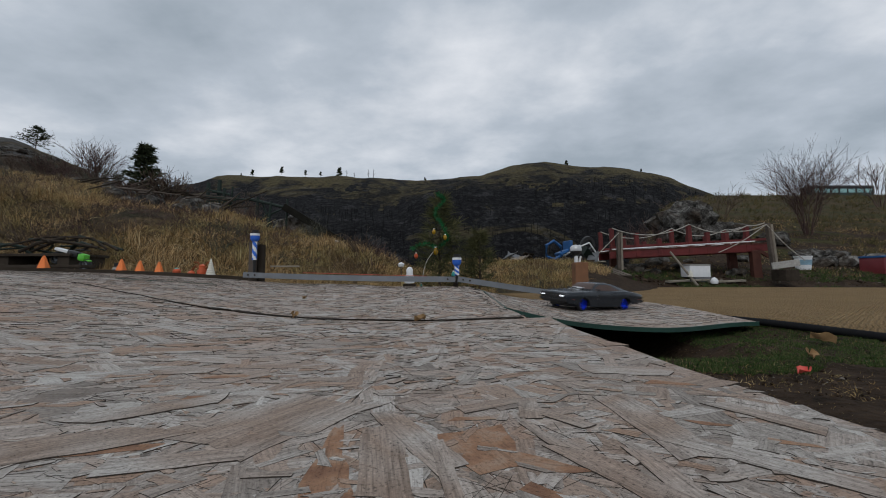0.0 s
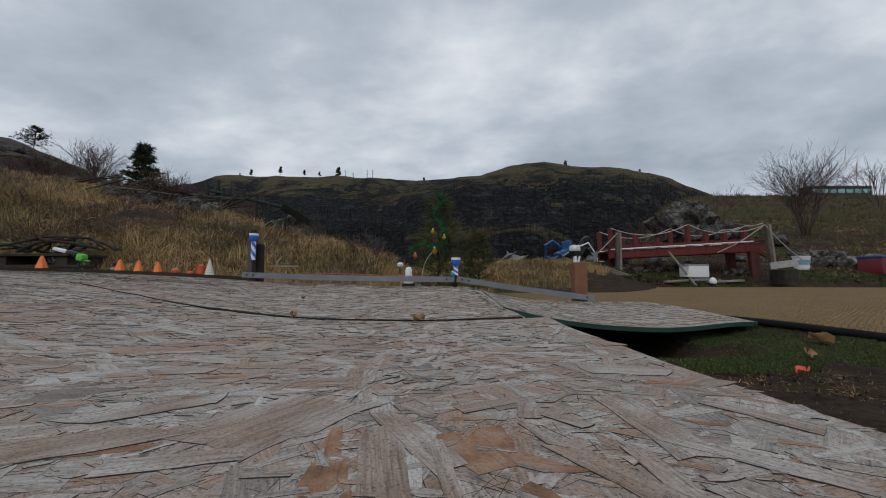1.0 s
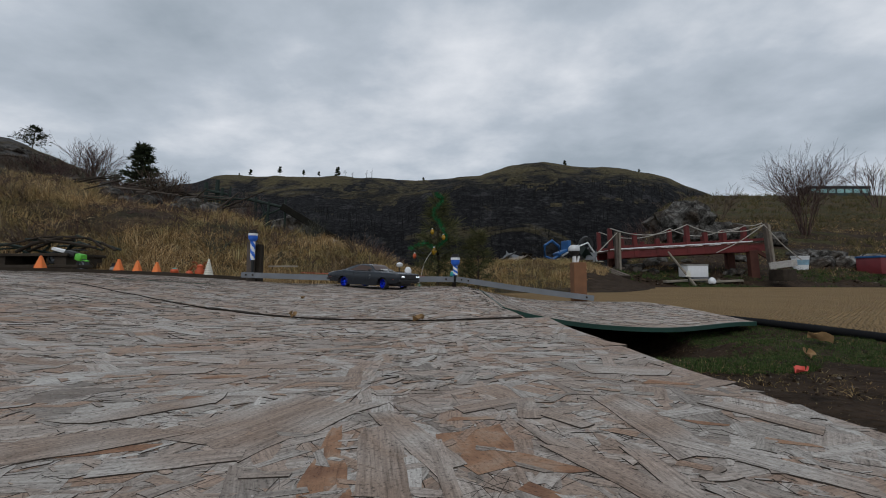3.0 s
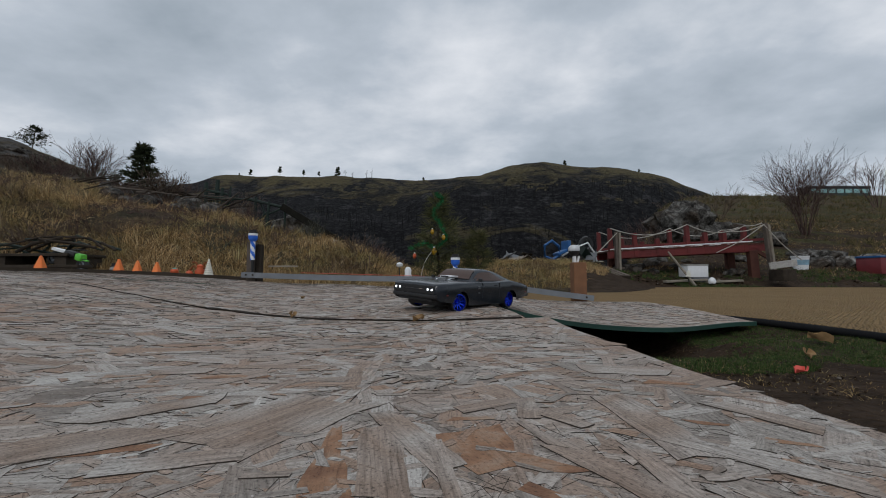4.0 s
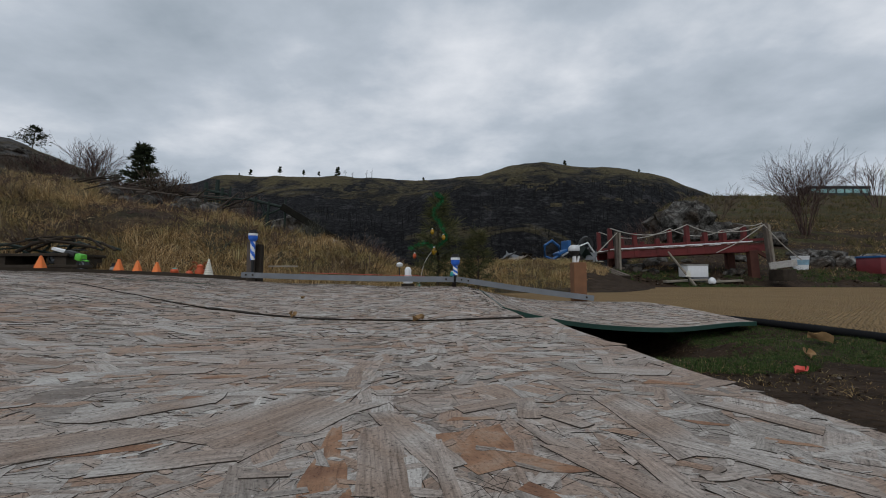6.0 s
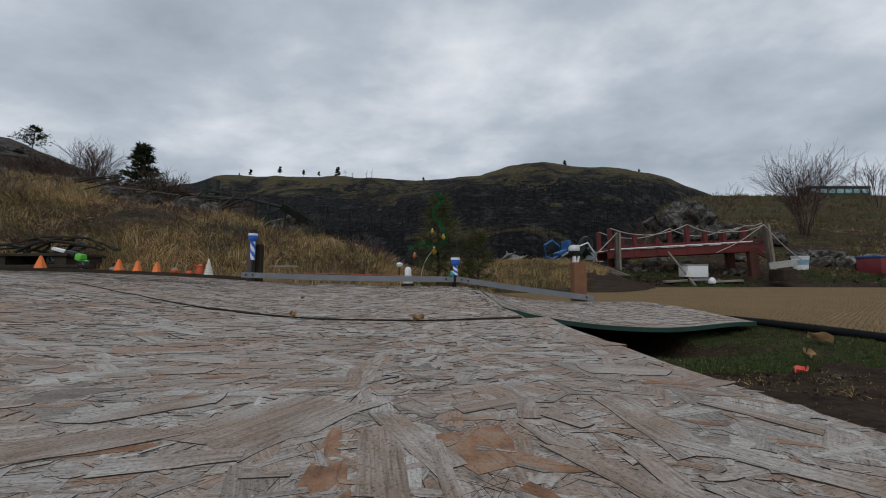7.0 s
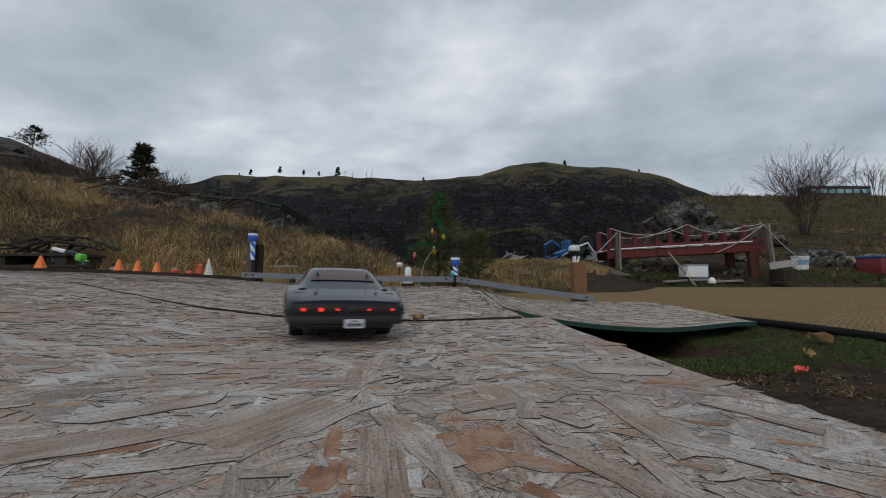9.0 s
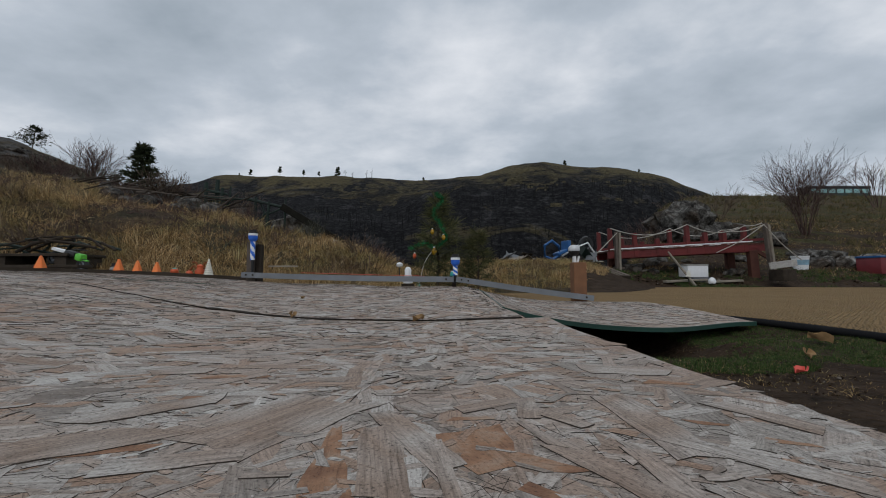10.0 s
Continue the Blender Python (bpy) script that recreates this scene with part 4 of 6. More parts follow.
    part("rear_bumper", box(0.018, 0.2, 0.015, (-0.276, 0, 0.0455), 0.005), M["car_black"], car, "black rear bumper", 40)
    part("valance", box(0.014, 0.17, 0.01, (-0.266, 0, 0.0345), 0.003), M["car_paint"], car)
    plate = part("number_plate", box(0.002, 0.034, 0.0155, (-0.2865, -0.012, 0.0395), 0.0006), M["plate"], car, "white plate with dark bars")
    for i in range(7):
        part("plate_bar", box(0.001, 0.0026, 0.0062, (-0.2878, -0.012 + 0.0038 * (i - 3), 0.038), 0), M["ink"], plate)
    part("plate_bar", box(0.001, 0.014, 0.0016, (-0.2878, -0.012, 0.0445), 0), M["ink"], plate)
    # blower through the bonnet
    blower = part("blower", box(0.05, 0.034, 0.010, (0.098, 0, 0.0985), 0.002), M["engine"], car, "bright metal engine blower")
    part("scoop", box(0.048, 0.044, 0.0065, (0.082, 0, 0.1075), 0.003), M["scoop"], blower, "polished air scoop", 40)
    part("scoop_mouth", box(0.002, 0.034, 0.004, (0.1065, 0, 0.1075), 0.0008), M["car_black"], blower)
    for sgn in (1, -1):
        part("pipe", tube([(0.075, sgn * 0.019, 0.098), (0.1, sgn * 0.024, 0.1), (0.122, sgn * 0.026, 0.0965)], 0.0028), M["chrome"], blower)
        part("bonnet_vent", box(0.022, 0.012, 0.001, (0.135, sgn * 0.03, 0.0965), 0), M["car_black"], car)
        part("light_strip", box(0.012, 0.004, 0.004, (HB, sgn * 0.084, 0.064), 0.001), M["blue_led"], car, "blue lamp in the wheel arch")
    wheels = []
    for fx, sgn in ((HB, 1), (HB, -1), (-HB, 1), (-HB, -1)):
        wheel = new("wheel")
        wheel.empty_display_size = 0.02
        wheel.parent = car
        wheel.matrix_basis = Matrix.Translation((fx, sgn * 0.088, WR))
        part("tyre", lathe([(0.0262, -0.0125), (0.0292, -0.013), (0.0305, -0.011), (0.0305, 0.011), (0.0292, 0.013), (0.0262, 0.0125), (0.0258, 0.0), (0.0262, -0.0125)], 32, axis="Y"), M["tyre"], wheel, "black slick tyre", 40)
        part("rim", rim_mesh(sgn), M["blue_chrome"], wheel, "deep blue spoked rim", 40)
        part("brake_disc", disc(0.0165, 0.002, (0, sgn * -0.004, 0), "Y"), M["galv"], wheel)
        wheels.append((wheel, fx, sgn))
    return car, wheels


M["vent"] = simple("brushed_grey_trim", (0.16, 0.165, 0.17), 0.4, 0.4, 0.1, 20, 0)
M["vent_dark"] = simple("dark_grey_trim", (0.05, 0.05, 0.052), 0.4, 0.2, 0.1, 20, 0)
M["marker"] = simple("dark_red_marker", (0.10, 0.012, 0.01), 0.4, 0, 0.1, 20, 0)
M["ink"] = simple("dark_blue_ink", (0.03, 0.035, 0.06), 0.6, 0, 0.1, 20, 0)
M["scoop"] = Mat("polished_white_metal", 0.25, 0.3, (0.8, 0.8, 0.8)).m
M["engine"] = simple("bare_metal_engine", (0.32, 0.32, 0.32), 0.35, 0.9, 0.3, 90, 0.2, 0.001)
M["blue_led"] = Mat("blue_lamp", 0.3, 0, (0.05, 0.1, 0.9)).glow((0.02, 0.08, 1.0), 2.5).m
car, wheels = build_car()


def car_pose(x, y, a):
    """The car on the deck, heading a degrees from the x axis."""
    a = radians(a)
    ca, sa = math.cos(a), math.sin(a)
    zs = [float(deck_z(x + ca * p - sa * q, y + sa * p + ca * q)) for p, q in ((HB, HT), (HB, -HT), (-HB, HT), (-HB, -HT))]
    fx = Vector((ca, sa, (zs[0] + zs[1] - zs[2] - zs[3]) / (4 * HB)))
    fy = Vector((-sa, ca, (zs[0] + zs[2] - zs[1] - zs[3]) / (4 * HT)))
    fz = fx.cross(fy).normalized()
    fx.normalize()
    fy = fz.cross(fx)
    m = Matrix((fx, fy, fz)).transposed().to_4x4()
    m.translation = (x, y, sum(zs) / 4 + 0.001)
    return m


# ---- plants ----
M["sage"] = tinted("grey_green_sage", [(0, (0.03, 0.032, 0.022)), (0.6, (0.07, 0.072, 0.052)), (1, (0.13, 0.13, 0.10))])
M["rusty"] = simple("rusty_brown", (0.24, 0.085, 0.035), 0.8, 0, 0.3, 30, 0.2, 0.003)
M["field_blades"] = tinted("olive_field_grass", [(0, (0.03, 0.027, 0.012)), (0.4, (0.07, 0.062, 0.025)), (0.75, (0.12, 0.10, 0.04)), (1, (0.17, 0.125, 0.065))])


def ground_at(x, y):
    return float(land_z(np.array([x]), np.array([y]))[0])


class Tris:
    """Gathers many small blades, twigs or needles into one mesh."""

    def __init__(self):
        self.v, self.f = [], []

    def blade(self, p, d, length, width, bend=0.3):
        p, d = Vector(p), Vector(d).normalized()
        s = d.cross(Vector((0.3, 1, 0.1))).normalized() * width / 2
        mid = p + d * length * 0.55
        tip = p + d * length + Vector((d.x, d.y, -0.6)) * length * bend * 0.5
        b = len(self.v)
        self.v += [tuple(p - s), tuple(p + s), tuple(mid + s * 0.7), tuple(mid - s * 0.7), tuple(tip)]
        self.f += [(b, b + 1, b + 2, b + 3), (b + 3, b + 2, b + 4)]

    def stick(self, a, c, r1, r2):
        a, c = Vector(a), Vector(c)
        q = (c - a).to_track_quat("Z", "Y")
        b = len(self.v)
        for p, r in ((a, r1), (c, r2)):
            for k in range(3):
                self.v.append(tuple(p + q @ Vector((r * math.cos(2.094 * k), r * math.sin(2.094 * k), 0))))
        for k in range(3):
            self.f.append((b + k, b + (k + 1) % 3, b + 3 + (k + 1) % 3, b + 3 + k))

    def mesh(self, name, mat):
        return raw_mesh(name, self.v, self.f, mat)


def tufts(name, mat, n, where, size, blades, label, seed, spread=0.5, thick=0.012):
    r = random.Random(seed)
    t = Tris()
    k = 0
    tries = 0
    while k < n and tries < n * 20:
        tries += 1
        x, y, s = where(r)
        if s <= 0:
            continue
        z = ground_at(x, y) - (0.01 if y > 2 else 0.002)
        h = size(r) * s
        for _ in range(blades):
            a = r.uniform(0, 6.283)
            lean = abs(r.gauss(0, spread))
            d = (math.cos(a) * lean, math.sin(a) * lean, 1)
            off = r.uniform(0, 0.25) * h
            t.blade((x + math.cos(a) * off, y + math.sin(a) * off, z), d, h * r.uniform(0.5, 1.15), thick * h * r.uniform(0.6, 1.4), r.uniform(0, 0.9))
        k += 1
    return tagged(new(name, t.mesh(name, mat)), label, "grass", kind="stuff")


def on_bank(r):
    u = r.uniform(-1.2, 0.0)
    y = math.exp(r.uniform(math.log(3.05), math.log(13.5)))
    x = u * y
    if u > -0.45 and y > 6.3:
        return x, y, 0
    if -0.82 < u < -0.58 and 6.2 < y and noise.noise((x * 2, y * 2, 6)) < 0.15:
        return x, y, 0
    patch = noise.noise((x * 0.9, y * 0.9, 3)) + 0.3 * noise.noise((x * 3, y * 3, 9))
    if patch < -0.6:
        return x, y, 0
    near = 0.35 + 0.65 * min(1, (y - 3.0) / 0.9)
    return x, y, near * (0.7 + 0.6 * patch) * (1 + 0.06 * y)


def on_shelf(r):
    y = r.uniform(4.3, 8.6)
    x = r.uniform(-0.16, 0.42) * y
    if x > (0.40 * y if y > 6.6 else 0.34 * y if y > 5.3 else 0.55):
        return x, y, 0
    return x, y, 0.75


def on_field(r):
    y = math.exp(r.uniform(math.log(10.5), math.log(58)))
    x = r.uniform(0.42, 1.15) * y
    if noise.noise((x * 0.35, y * 0.35, 4)) < -0.12:
        return x, y, 0
    return x, y, 0.5 + y * 0.035


tufts("dry_grass", M["straw"], 14000, on_bank, lambda r: r.uniform(0.05, 0.15) * r.choice((1, 1, 1, 1.5)), 9, "tangled dry straw coloured grass on the bank", 11, 0.95, 0.03)
def shrub_spots(r):
    """Dark scrub fills the gaps of the straw and thickens up the bank."""
    u = r.uniform(-1.2, -0.12)
    y = math.exp(r.uniform(math.log(4.2), math.log(13.0)))
    x = u * y
    if (u > -0.45 and y > 6.3) or noise.noise((x * 0.9, y * 0.9, 3)) > 0.0:
        return x, y, 0
    return x, y, 0.8 + 0.06 * y


tufts("low_scrub", M["twig"], 420, shrub_spots, lambda r: r.uniform(0.10, 0.24), 12, "dark leafless scrub among dry grass", 17, 1.2, 0.03)
tufts("dry_grass", M["straw"], 3800, on_shelf, lambda r: r.uniform(0.08, 0.22), 9, "dry brown grass behind the rail", 12, 0.55, 0.022)
tufts("dry_grass", M["field_blades"], 1500, on_field, lambda r: r.uniform(0.14, 0.34), 8, "rough olive grass on the rising field", 13, 0.7, 0.05)


def by_deck(r):
    y = math.exp(r.uniform(math.log(0.28), math.log(1.85)))
    x = r.uniform(0.32, min(1.42, 1.25 * y + 0.1))
    if (y > 1.35 and x < 0.95) or x < 0.31 or noise.noise((x * 3.2, y * 3.2, 1.5)) < -0.3 + 0.9 * max(0.0, 0.85 - y):
        return x, y, 0
    return x, y, 1


def by_sand(r):
    y = r.uniform(8.0, 9.6)
    x = r.uniform(0.30, 1.12) * y
    if noise.noise((x * 0.8, y * 1.5, 8)) < -0.15:
        return x, y, 0
    return x, y, 1


tufts("short_grass", M["green_blades"], 13000, by_deck, lambda r: r.uniform(0.007, 0.018), 9, "short patchy green grass beside the deck", 14, 1.1, 0.075)
tufts("short_grass", M["green_blades"], 2200, by_sand, lambda r: r.uniform(0.04, 0.11), 7, "green weedy grass by the sand", 15, 0.9, 0.06)
tufts("dry_litter", M["straw"], 5000, lambda r: (r.uniform(0.32, 1.42), r.uniform(0.3, 1.6), 1), lambda r: r.uniform(0.006, 0.015), 3, "dead grass litter on bare dirt", 16, 2.5, 0.06)


def rough_ground(r):
    y = math.exp(r.uniform(math.log(8.9), math.log(22)))
    x = r.uniform(0.40, 1.12) * y
    if noise.noise((x * 0.7, y * 0.7, 14)) < -0.1:
        return x, y, 0
    return x, y, 0.6 + 0.05 * y


tufts("dead_weeds", M["brush"], 2600, rough_ground, lambda r: r.uniform(0.05, 0.15), 9, "dead brown weeds over the rough slope", 18, 1.1, 0.035)
tufts("dry_grass", M["straw"], 1900, rough_ground, lambda r: r.uniform(0.05, 0.13), 8, "dry tufts over the rough slope", 19, 0.9, 0.04)


def make_clods():
    """Crumbs of soil and gravel on the bare dirt by the deck and below the bridge."""
    r = random.Random(71)
    v, f = [], []
    spots = [(r.uniform(0.31, 1.45), math.exp(r.uniform(math.log(0.28), math.log(1.7))), 0.006) for _ in range(2600)]
    spots += [(r.uniform(0.3, 1.1) * q, q, 0.05) for q in (r.uniform(8.3, 11.5) for _ in range(1600))]
    for x, y, s in spots:
        s *= r.uniform(0.25, 1.0) ** 1.5
        z = ground_at(x, y) + 0.1 * s
        b = len(v)
        for dx, dy, dz in ((1, 0, 0), (0, 1, 0), (-1, 0, 0), (0, -1, 0), (0, 0, 0.8), (0, 0, -0.8)):
            k = s * r.uniform(0.6, 1.3)
            v.append((x + dx * k, y + dy * k, z + dz * k + r.uniform(-0.2, 0.2) * s))
        f += [(b + i, b + (i + 1) % 4, b + 4) for i in range(4)] + [(b + (i + 1) % 4, b + i, b + 5) for i in range(4)]
    tagged(new("dirt_clods", raw_mesh("dirt_clods", v, f, M["clod"])), "crumbs of brown soil and gravel on bare dirt", "dirt", kind="stuff")


M["clod"] = tinted("soil_crumbs", [(0, (0.012, 0.008, 0.005)), (0.5, (0.05, 0.034, 0.023)), (0.9, (0.09, 0.066, 0.047)), (1, (0.2, 0.185, 0.165))], 0.95)
make_clods()


def grow(t, r, p, d, length, rad, depth, fork, droop):
    """A branching shoot."""
    p, d = Vector(p), Vector(d).normalized()
    n = 3
    for i in range(n):
        q = p + d * length / n
        t.stick(p, q, rad * (1 - 0.25 * i / n), rad * (1 - 0.25 * (i + 1) / n))
        if depth > 0 and i > 0:
            for _ in range(fork):
                a = Vector((r.gauss(0, 1), r.gauss(0, 1), r.gauss(0, 0.6)))
                grow(t, r, q, d + a.normalized() * 0.62, length * r.uniform(0.45, 0.72), rad * 0.58, depth - 1, fork, droop)
        p = q
        d = (d + Vector((r.gauss(0, 0.08), r.gauss(0, 0.08), 0.05 - droop))).normalized()


def shrub(x, y, height, width, stems, mat, label, seed, depth=2, fork=2, rad=0.016, sink=0.05):
    r = random.Random(seed)
    t = Tris()
    for _ in range(stems):
        a = r.uniform(0, 6.283)
        lean = r.uniform(0, 1) ** 0.7 * width / height
        d = Vector((math.cos(a) * lean * 0.8, math.sin(a) * lean * 0.8, 1))
        grow(t, r, (math.cos(a) * 0.12 * width * r.random(), math.sin(a) * 0.12 * width * r.random(), 0), d, height * r.uniform(0.55, 0.8), rad * r.uniform(0.6, 1.1), depth, fork, 0)
    ob = new("shrub", t.mesh("shrub", mat))
    ob.location = (x, y, ground_at(x, y) - sink)
    return tagged(ob, label, "shrub")


shrub(13.3, 15.0, 2.2, 1.2, 34, M["twig"], "large leafless bush with reddish upright twigs", 21, 3, 2, 0.013)
shrub(-11.7, 13.6, 1.15, 1.1, 20, M["twig"], "bare grey shrub on the bank skyline", 22, 2, 2, 0.012)
shrub(-12.4, 14.2, 1.2, 0.9, 12, M["twig"], "bare grey shrub on the bank skyline", 23, 2, 2, 0.012)
shrub(-8.25, 12.8, 0.6, 0.8, 9, M["twig"], "thin bare shrub above the rock pile", 24, 2, 2, 0.010)
shrub(-6.0, 8.8, 0.55, 0.6, 34, M["brush"], "dark tangled dead brush on the bank", 25, 2, 2, 0.012)
shrub(-5.5, 11.0, 0.75, 1.0, 18, M["brush"], "dark tangled dead brush on the bank", 26, 2, 2, 0.010)
shrub(-4.6, 10.6, 0.6, 0.9, 14, M["twig"], "low reddish brush by the old machinery", 27, 2, 2, 0.010)
shrub(6.6, 13.6, 0.9, 1.2, 18, M["twig"], "reddish brush beside the boulder", 28, 2, 2, 0.010)
shrub(5.9, 12.8, 0.8, 1.1, 16, M["twig"], "reddish brush beside the boulder", 29, 2, 2, 0.010)
shrub(14.2, 21.0, 1.5, 1.5, 12, M["brush"], "bare shrub on the field edge", 30, 2, 2, 0.014)
shrub(12.6, 21.5, 1.2, 1.8, 12, M["brush"], "bare shrub on the field edge", 31, 2, 2, 0.014)
shrub(32.6, 30.5, 3.0, 2.4, 14, M["twig"], "bare shrub at the field crest", 32, 2, 2, 0.03)
shrub(-1.0, 4.9, 0.28, 0.3, 16, M["brush"], "round dead weed on the bank", 33, 2, 2, 0.004)
shrub(-3.9, 3.9, 0.30, 0.5, 18, M["brush"], "pile of dead stalks", 34, 2, 2, 0.005)

bank_r = random.Random(90)
for k in range(34):
    y = math.exp(bank_r.uniform(math.log(3.9), math.log(11.5)))
    u = bank_r.uniform(-1.12, -0.30)
    if u > -0.45 and y > 5.6:
        y = bank_r.uniform(4.0, 5.5)
    s = bank_r.uniform(0.10, 0.24) * (0.55 + 0.1 * y)
    kind = k % 3
    shrub(u * y, y, s, s * 1.3, 14, M[("brush", "sage", "twig")[kind]], ("dark dead weed among the grass", "grey green sage clump on the bank", "reddish bare weed on the bank")[kind], 300 + k, 2, 2, 0.011 * s, 0.02)["group"] = "weeds on the bank"
for k in range(16):
    y = bank_r.uniform(15, 27)
    u = bank_r.uniform(-1.15, -0.74)
    s = bank_r.uniform(0.5, 1.0)
    shrub(u * y, y, s, s * 1.5, 16, M[("brush", "twig", "sage")[k % 3]], "low dark brush on the rocky shoulder", 400 + k, 2, 2, 0.016, 0.05)["group"] = "brush on the rocky shoulder"


def pine(x, y, height, spread, needles, label, seed, tiers=14, per=6, fan=26, long=0.09, bare=0.18, lean=0.0, sink=0.1, width=0.012):
    r = random.Random(seed)
    tree = thing("pine_tree", Matrix.Translation((x, y, ground_at(x, y) - sink)), label, "tree")
    tr = Tris()
    top = Vector((lean * height, 0, height))
    tr.stick((0, 0, 0), top * 0.5, height * 0.022, height * 0.014)
    tr.stick(top * 0.5, top, height * 0.014, height * 0.004)
    cr = Tris()
    for i in range(tiers):
        f = bare + (1 - bare) * (i + r.uniform(-0.3, 0.3)) / tiers
        f = min(0.99, max(bare * 0.8, f))
        reach = spread * (1 - f) ** 0.95 * r.uniform(0.7, 1.1) + 0.03 * height
        for _ in range(per):
            a = r.uniform(0, 6.283)
            if r.random() < 0.12:
                continue
            d = Vector((math.cos(a), math.sin(a), r.uniform(0.0, 0.55)))
            base = top * f
            tip = base + d * reach * r.uniform(0.55, 1.1)
            tr.stick(base, tip, height * 0.006, height * 0.002)
            for k in range(3):
                c = base.lerp(tip, (k + 1.2) / 3.2)
                for _ in range(fan // 3):
                    n = Vector((r.gauss(0, 1), r.gauss(0, 1), r.gauss(0.25, 0.8))) + d * 0.9
                    cr.blade(c, n, height * long * r.uniform(0.6, 1.2), height * width * r.uniform(0.6, 1.3), 0.1)
    tk = new("trunk", tr.mesh("trunk", M["bark"]))
    tk.parent = tree
    cn = new("crown", cr.mesh("crown", needles))
    cn.parent = tree
    return tree


pine(-24.3, 32.5, 11.1 - ground_at(-24.3, 32.5), 1.75, M["needles"], "dense dark green pine on the ridge", 41, 17, 9, 30, 0.09, 0.10, 0.03, 0.2, 0.016)
pine(-37.3, 36.6, 14.0 - ground_at(-37.3, 36.6), 2.2, M["needles"], "windswept ragged pine on the rocky shoulder", 42, 13, 7, 27, 0.10, 0.22, 0.10, 0.2, 0.018)
small_pine = pine(-0.055, 4.6, 1.14, 0.42, M["olive_needles"], "young sparse pine hung with garden ornaments", 43, 13, 6, 40, 0.13, 0.08, 0.0, 0.02, 0.0045)
pine(0.41, 4.75, 0.78, 0.32, M["olive_needles"], "young olive green pine behind the rail", 44, 10, 6, 40, 0.17, 0.14, 0.0, 0.02, 0.006)

HILL_TREES = [(-151, 318, 5.5), (-128, 318, 6.5), (-110, 320, 5), (-98, 320, 4.5), (-83, 320, 8.5), (-15.5, 322, 3.5), (97, 322, 4.8), (156, 322, 3), (-159, 316, 3)]
for i, (x, y, h) in enumerate(HILL_TREES):
    tagged(pine(x, y, h, h * 0.3, M["needles"], "small dark pine on the hill skyline", 60 + i, 7, 5, 18, 0.16, 0.25, 0.0, 0.4, 0.05), group="pines on the hill skyline")


def burnt_trunks():
    r = random.Random(77)
    t = Tris()
    for _ in range(560):
        y = r.uniform(138, 200)
        x = r.uniform(-0.62, 0.62) * y
        z = ground_at(x, y) - 1.0
        h = r.uniform(1.8, 4.8)
        tip = Vector((x + r.gauss(0, 0.25), y, z + 1 + h))
        t.stick((x, y, z), tip, 0.13, 0.05)
        for _ in range(3):
            p = Vector((x, y, z)).lerp(tip, r.uniform(0.5, 0.95))
            t.stick(p, p + Vector((r.gauss(0, 0.6), 0, r.uniform(0, 0.4))), 0.05, 0.03)
    for x, h in ((-77, 6), (-60, 7), (-56, 7.5), (-71, 4)):
        z = ground_at(x, 318.0)
        t.stick((x, 318, z - 1), (x + 0.3, 318, z + h), 0.22, 0.08)
        for k in range(9):
            f = 0.4 + 0.06 * k
            t.stick((x, 318, z + h * f), (x + r.choice((-1, 1)) * r.uniform(0.6, 1.6), 318, z + h * f + 0.3), 0.07, 0.04)
    tagged(new("burnt_trees", t.mesh("burnt_trees", M["charred"])), "bare burnt tree trunks across the hillside", "trees", kind="stuff")


burnt_trunks()

# ---- rocks ----
M["pale_rock"] = rock_material("pale_field_rock", 1.7)


def rock(x, y, z, sx, sy, sz, label, seed, group="", sub=3, mat="rock"):
    bm = bmesh.new()
    bmesh.ops.create_icosphere(bm, subdivisions=sub, radius=0.5)
    for v in bm.verts:
        n = v.co.normalized()
        k = 1 + 0.35 * noise.noise(n * 1.3 + Vector((seed, 0, 0))) + 0.30 * noise.noise(n * 3.1 + Vector((0, seed, 0))) + 0.14 * noise.noise(n * 8 + Vector((seed, 0, 0)))
        v.co = Vector((n.x * sx, n.y * sy, n.z * sz)) * 0.5 * k
    ob = new("rock", mesh_of(bm, "rock", M[mat], 30))
    ob.location = (x, y, z)
    ob.rotation_euler = (0, 0, seed * 1.7)
    return tagged(ob, label, "rock", group)


rock(8.25, 14.0, 1.75, 2.5, 2.0, 1.7, "big rounded grey boulder with lichen", 1)
rock(9.35, 13.4, 1.45, 1.3, 1.0, 1.0, "rounded grey boulder behind the bridge", 2)
rock(10.4, 13.0, 1.25, 0.9, 0.8, 0.55, "grey boulder below the bare bush", 3)
r = random.Random(9)
for k in range(20):
    y = r.uniform(9.9, 11.4)
    u = r.uniform(0.86, 1.06)
    s = r.uniform(0.2, 0.5)
    rock(u * y, y, ground_at(u * y, y) + 0.05, s * 1.5, s * 1.2, s * 0.8, "pale field stone in a loose row", 10 + k, "loose row of field stones", 2, "rock" if k % 3 else "pale_rock")
for k in range(46):
    y = r.uniform(6.3, 10.5)
    u = r.uniform(-0.83, -0.55)
    s = r.uniform(0.10, 0.26) * (0.5 + y * 0.07)
    rock(u * y, y, ground_at(u * y, y) + 0.06, s * 1.6, s * 1.3, s * 0.9, "grey rock in the pile on the bank", 40 + k, "rock pile on the bank", 2, "rock" if k % 2 else "pale_rock")
rock(-3.95, 10.6, 1.25, 1.3, 0.8, 0.75, "pale grey ledge behind the old boom", 240, "", 3, "pale_rock")
rock(-4.75, 9.6, 1.55, 0.28, 0.25, 0.4, "pale upright stone by the old machinery", 241, "", 2, "pale_rock")
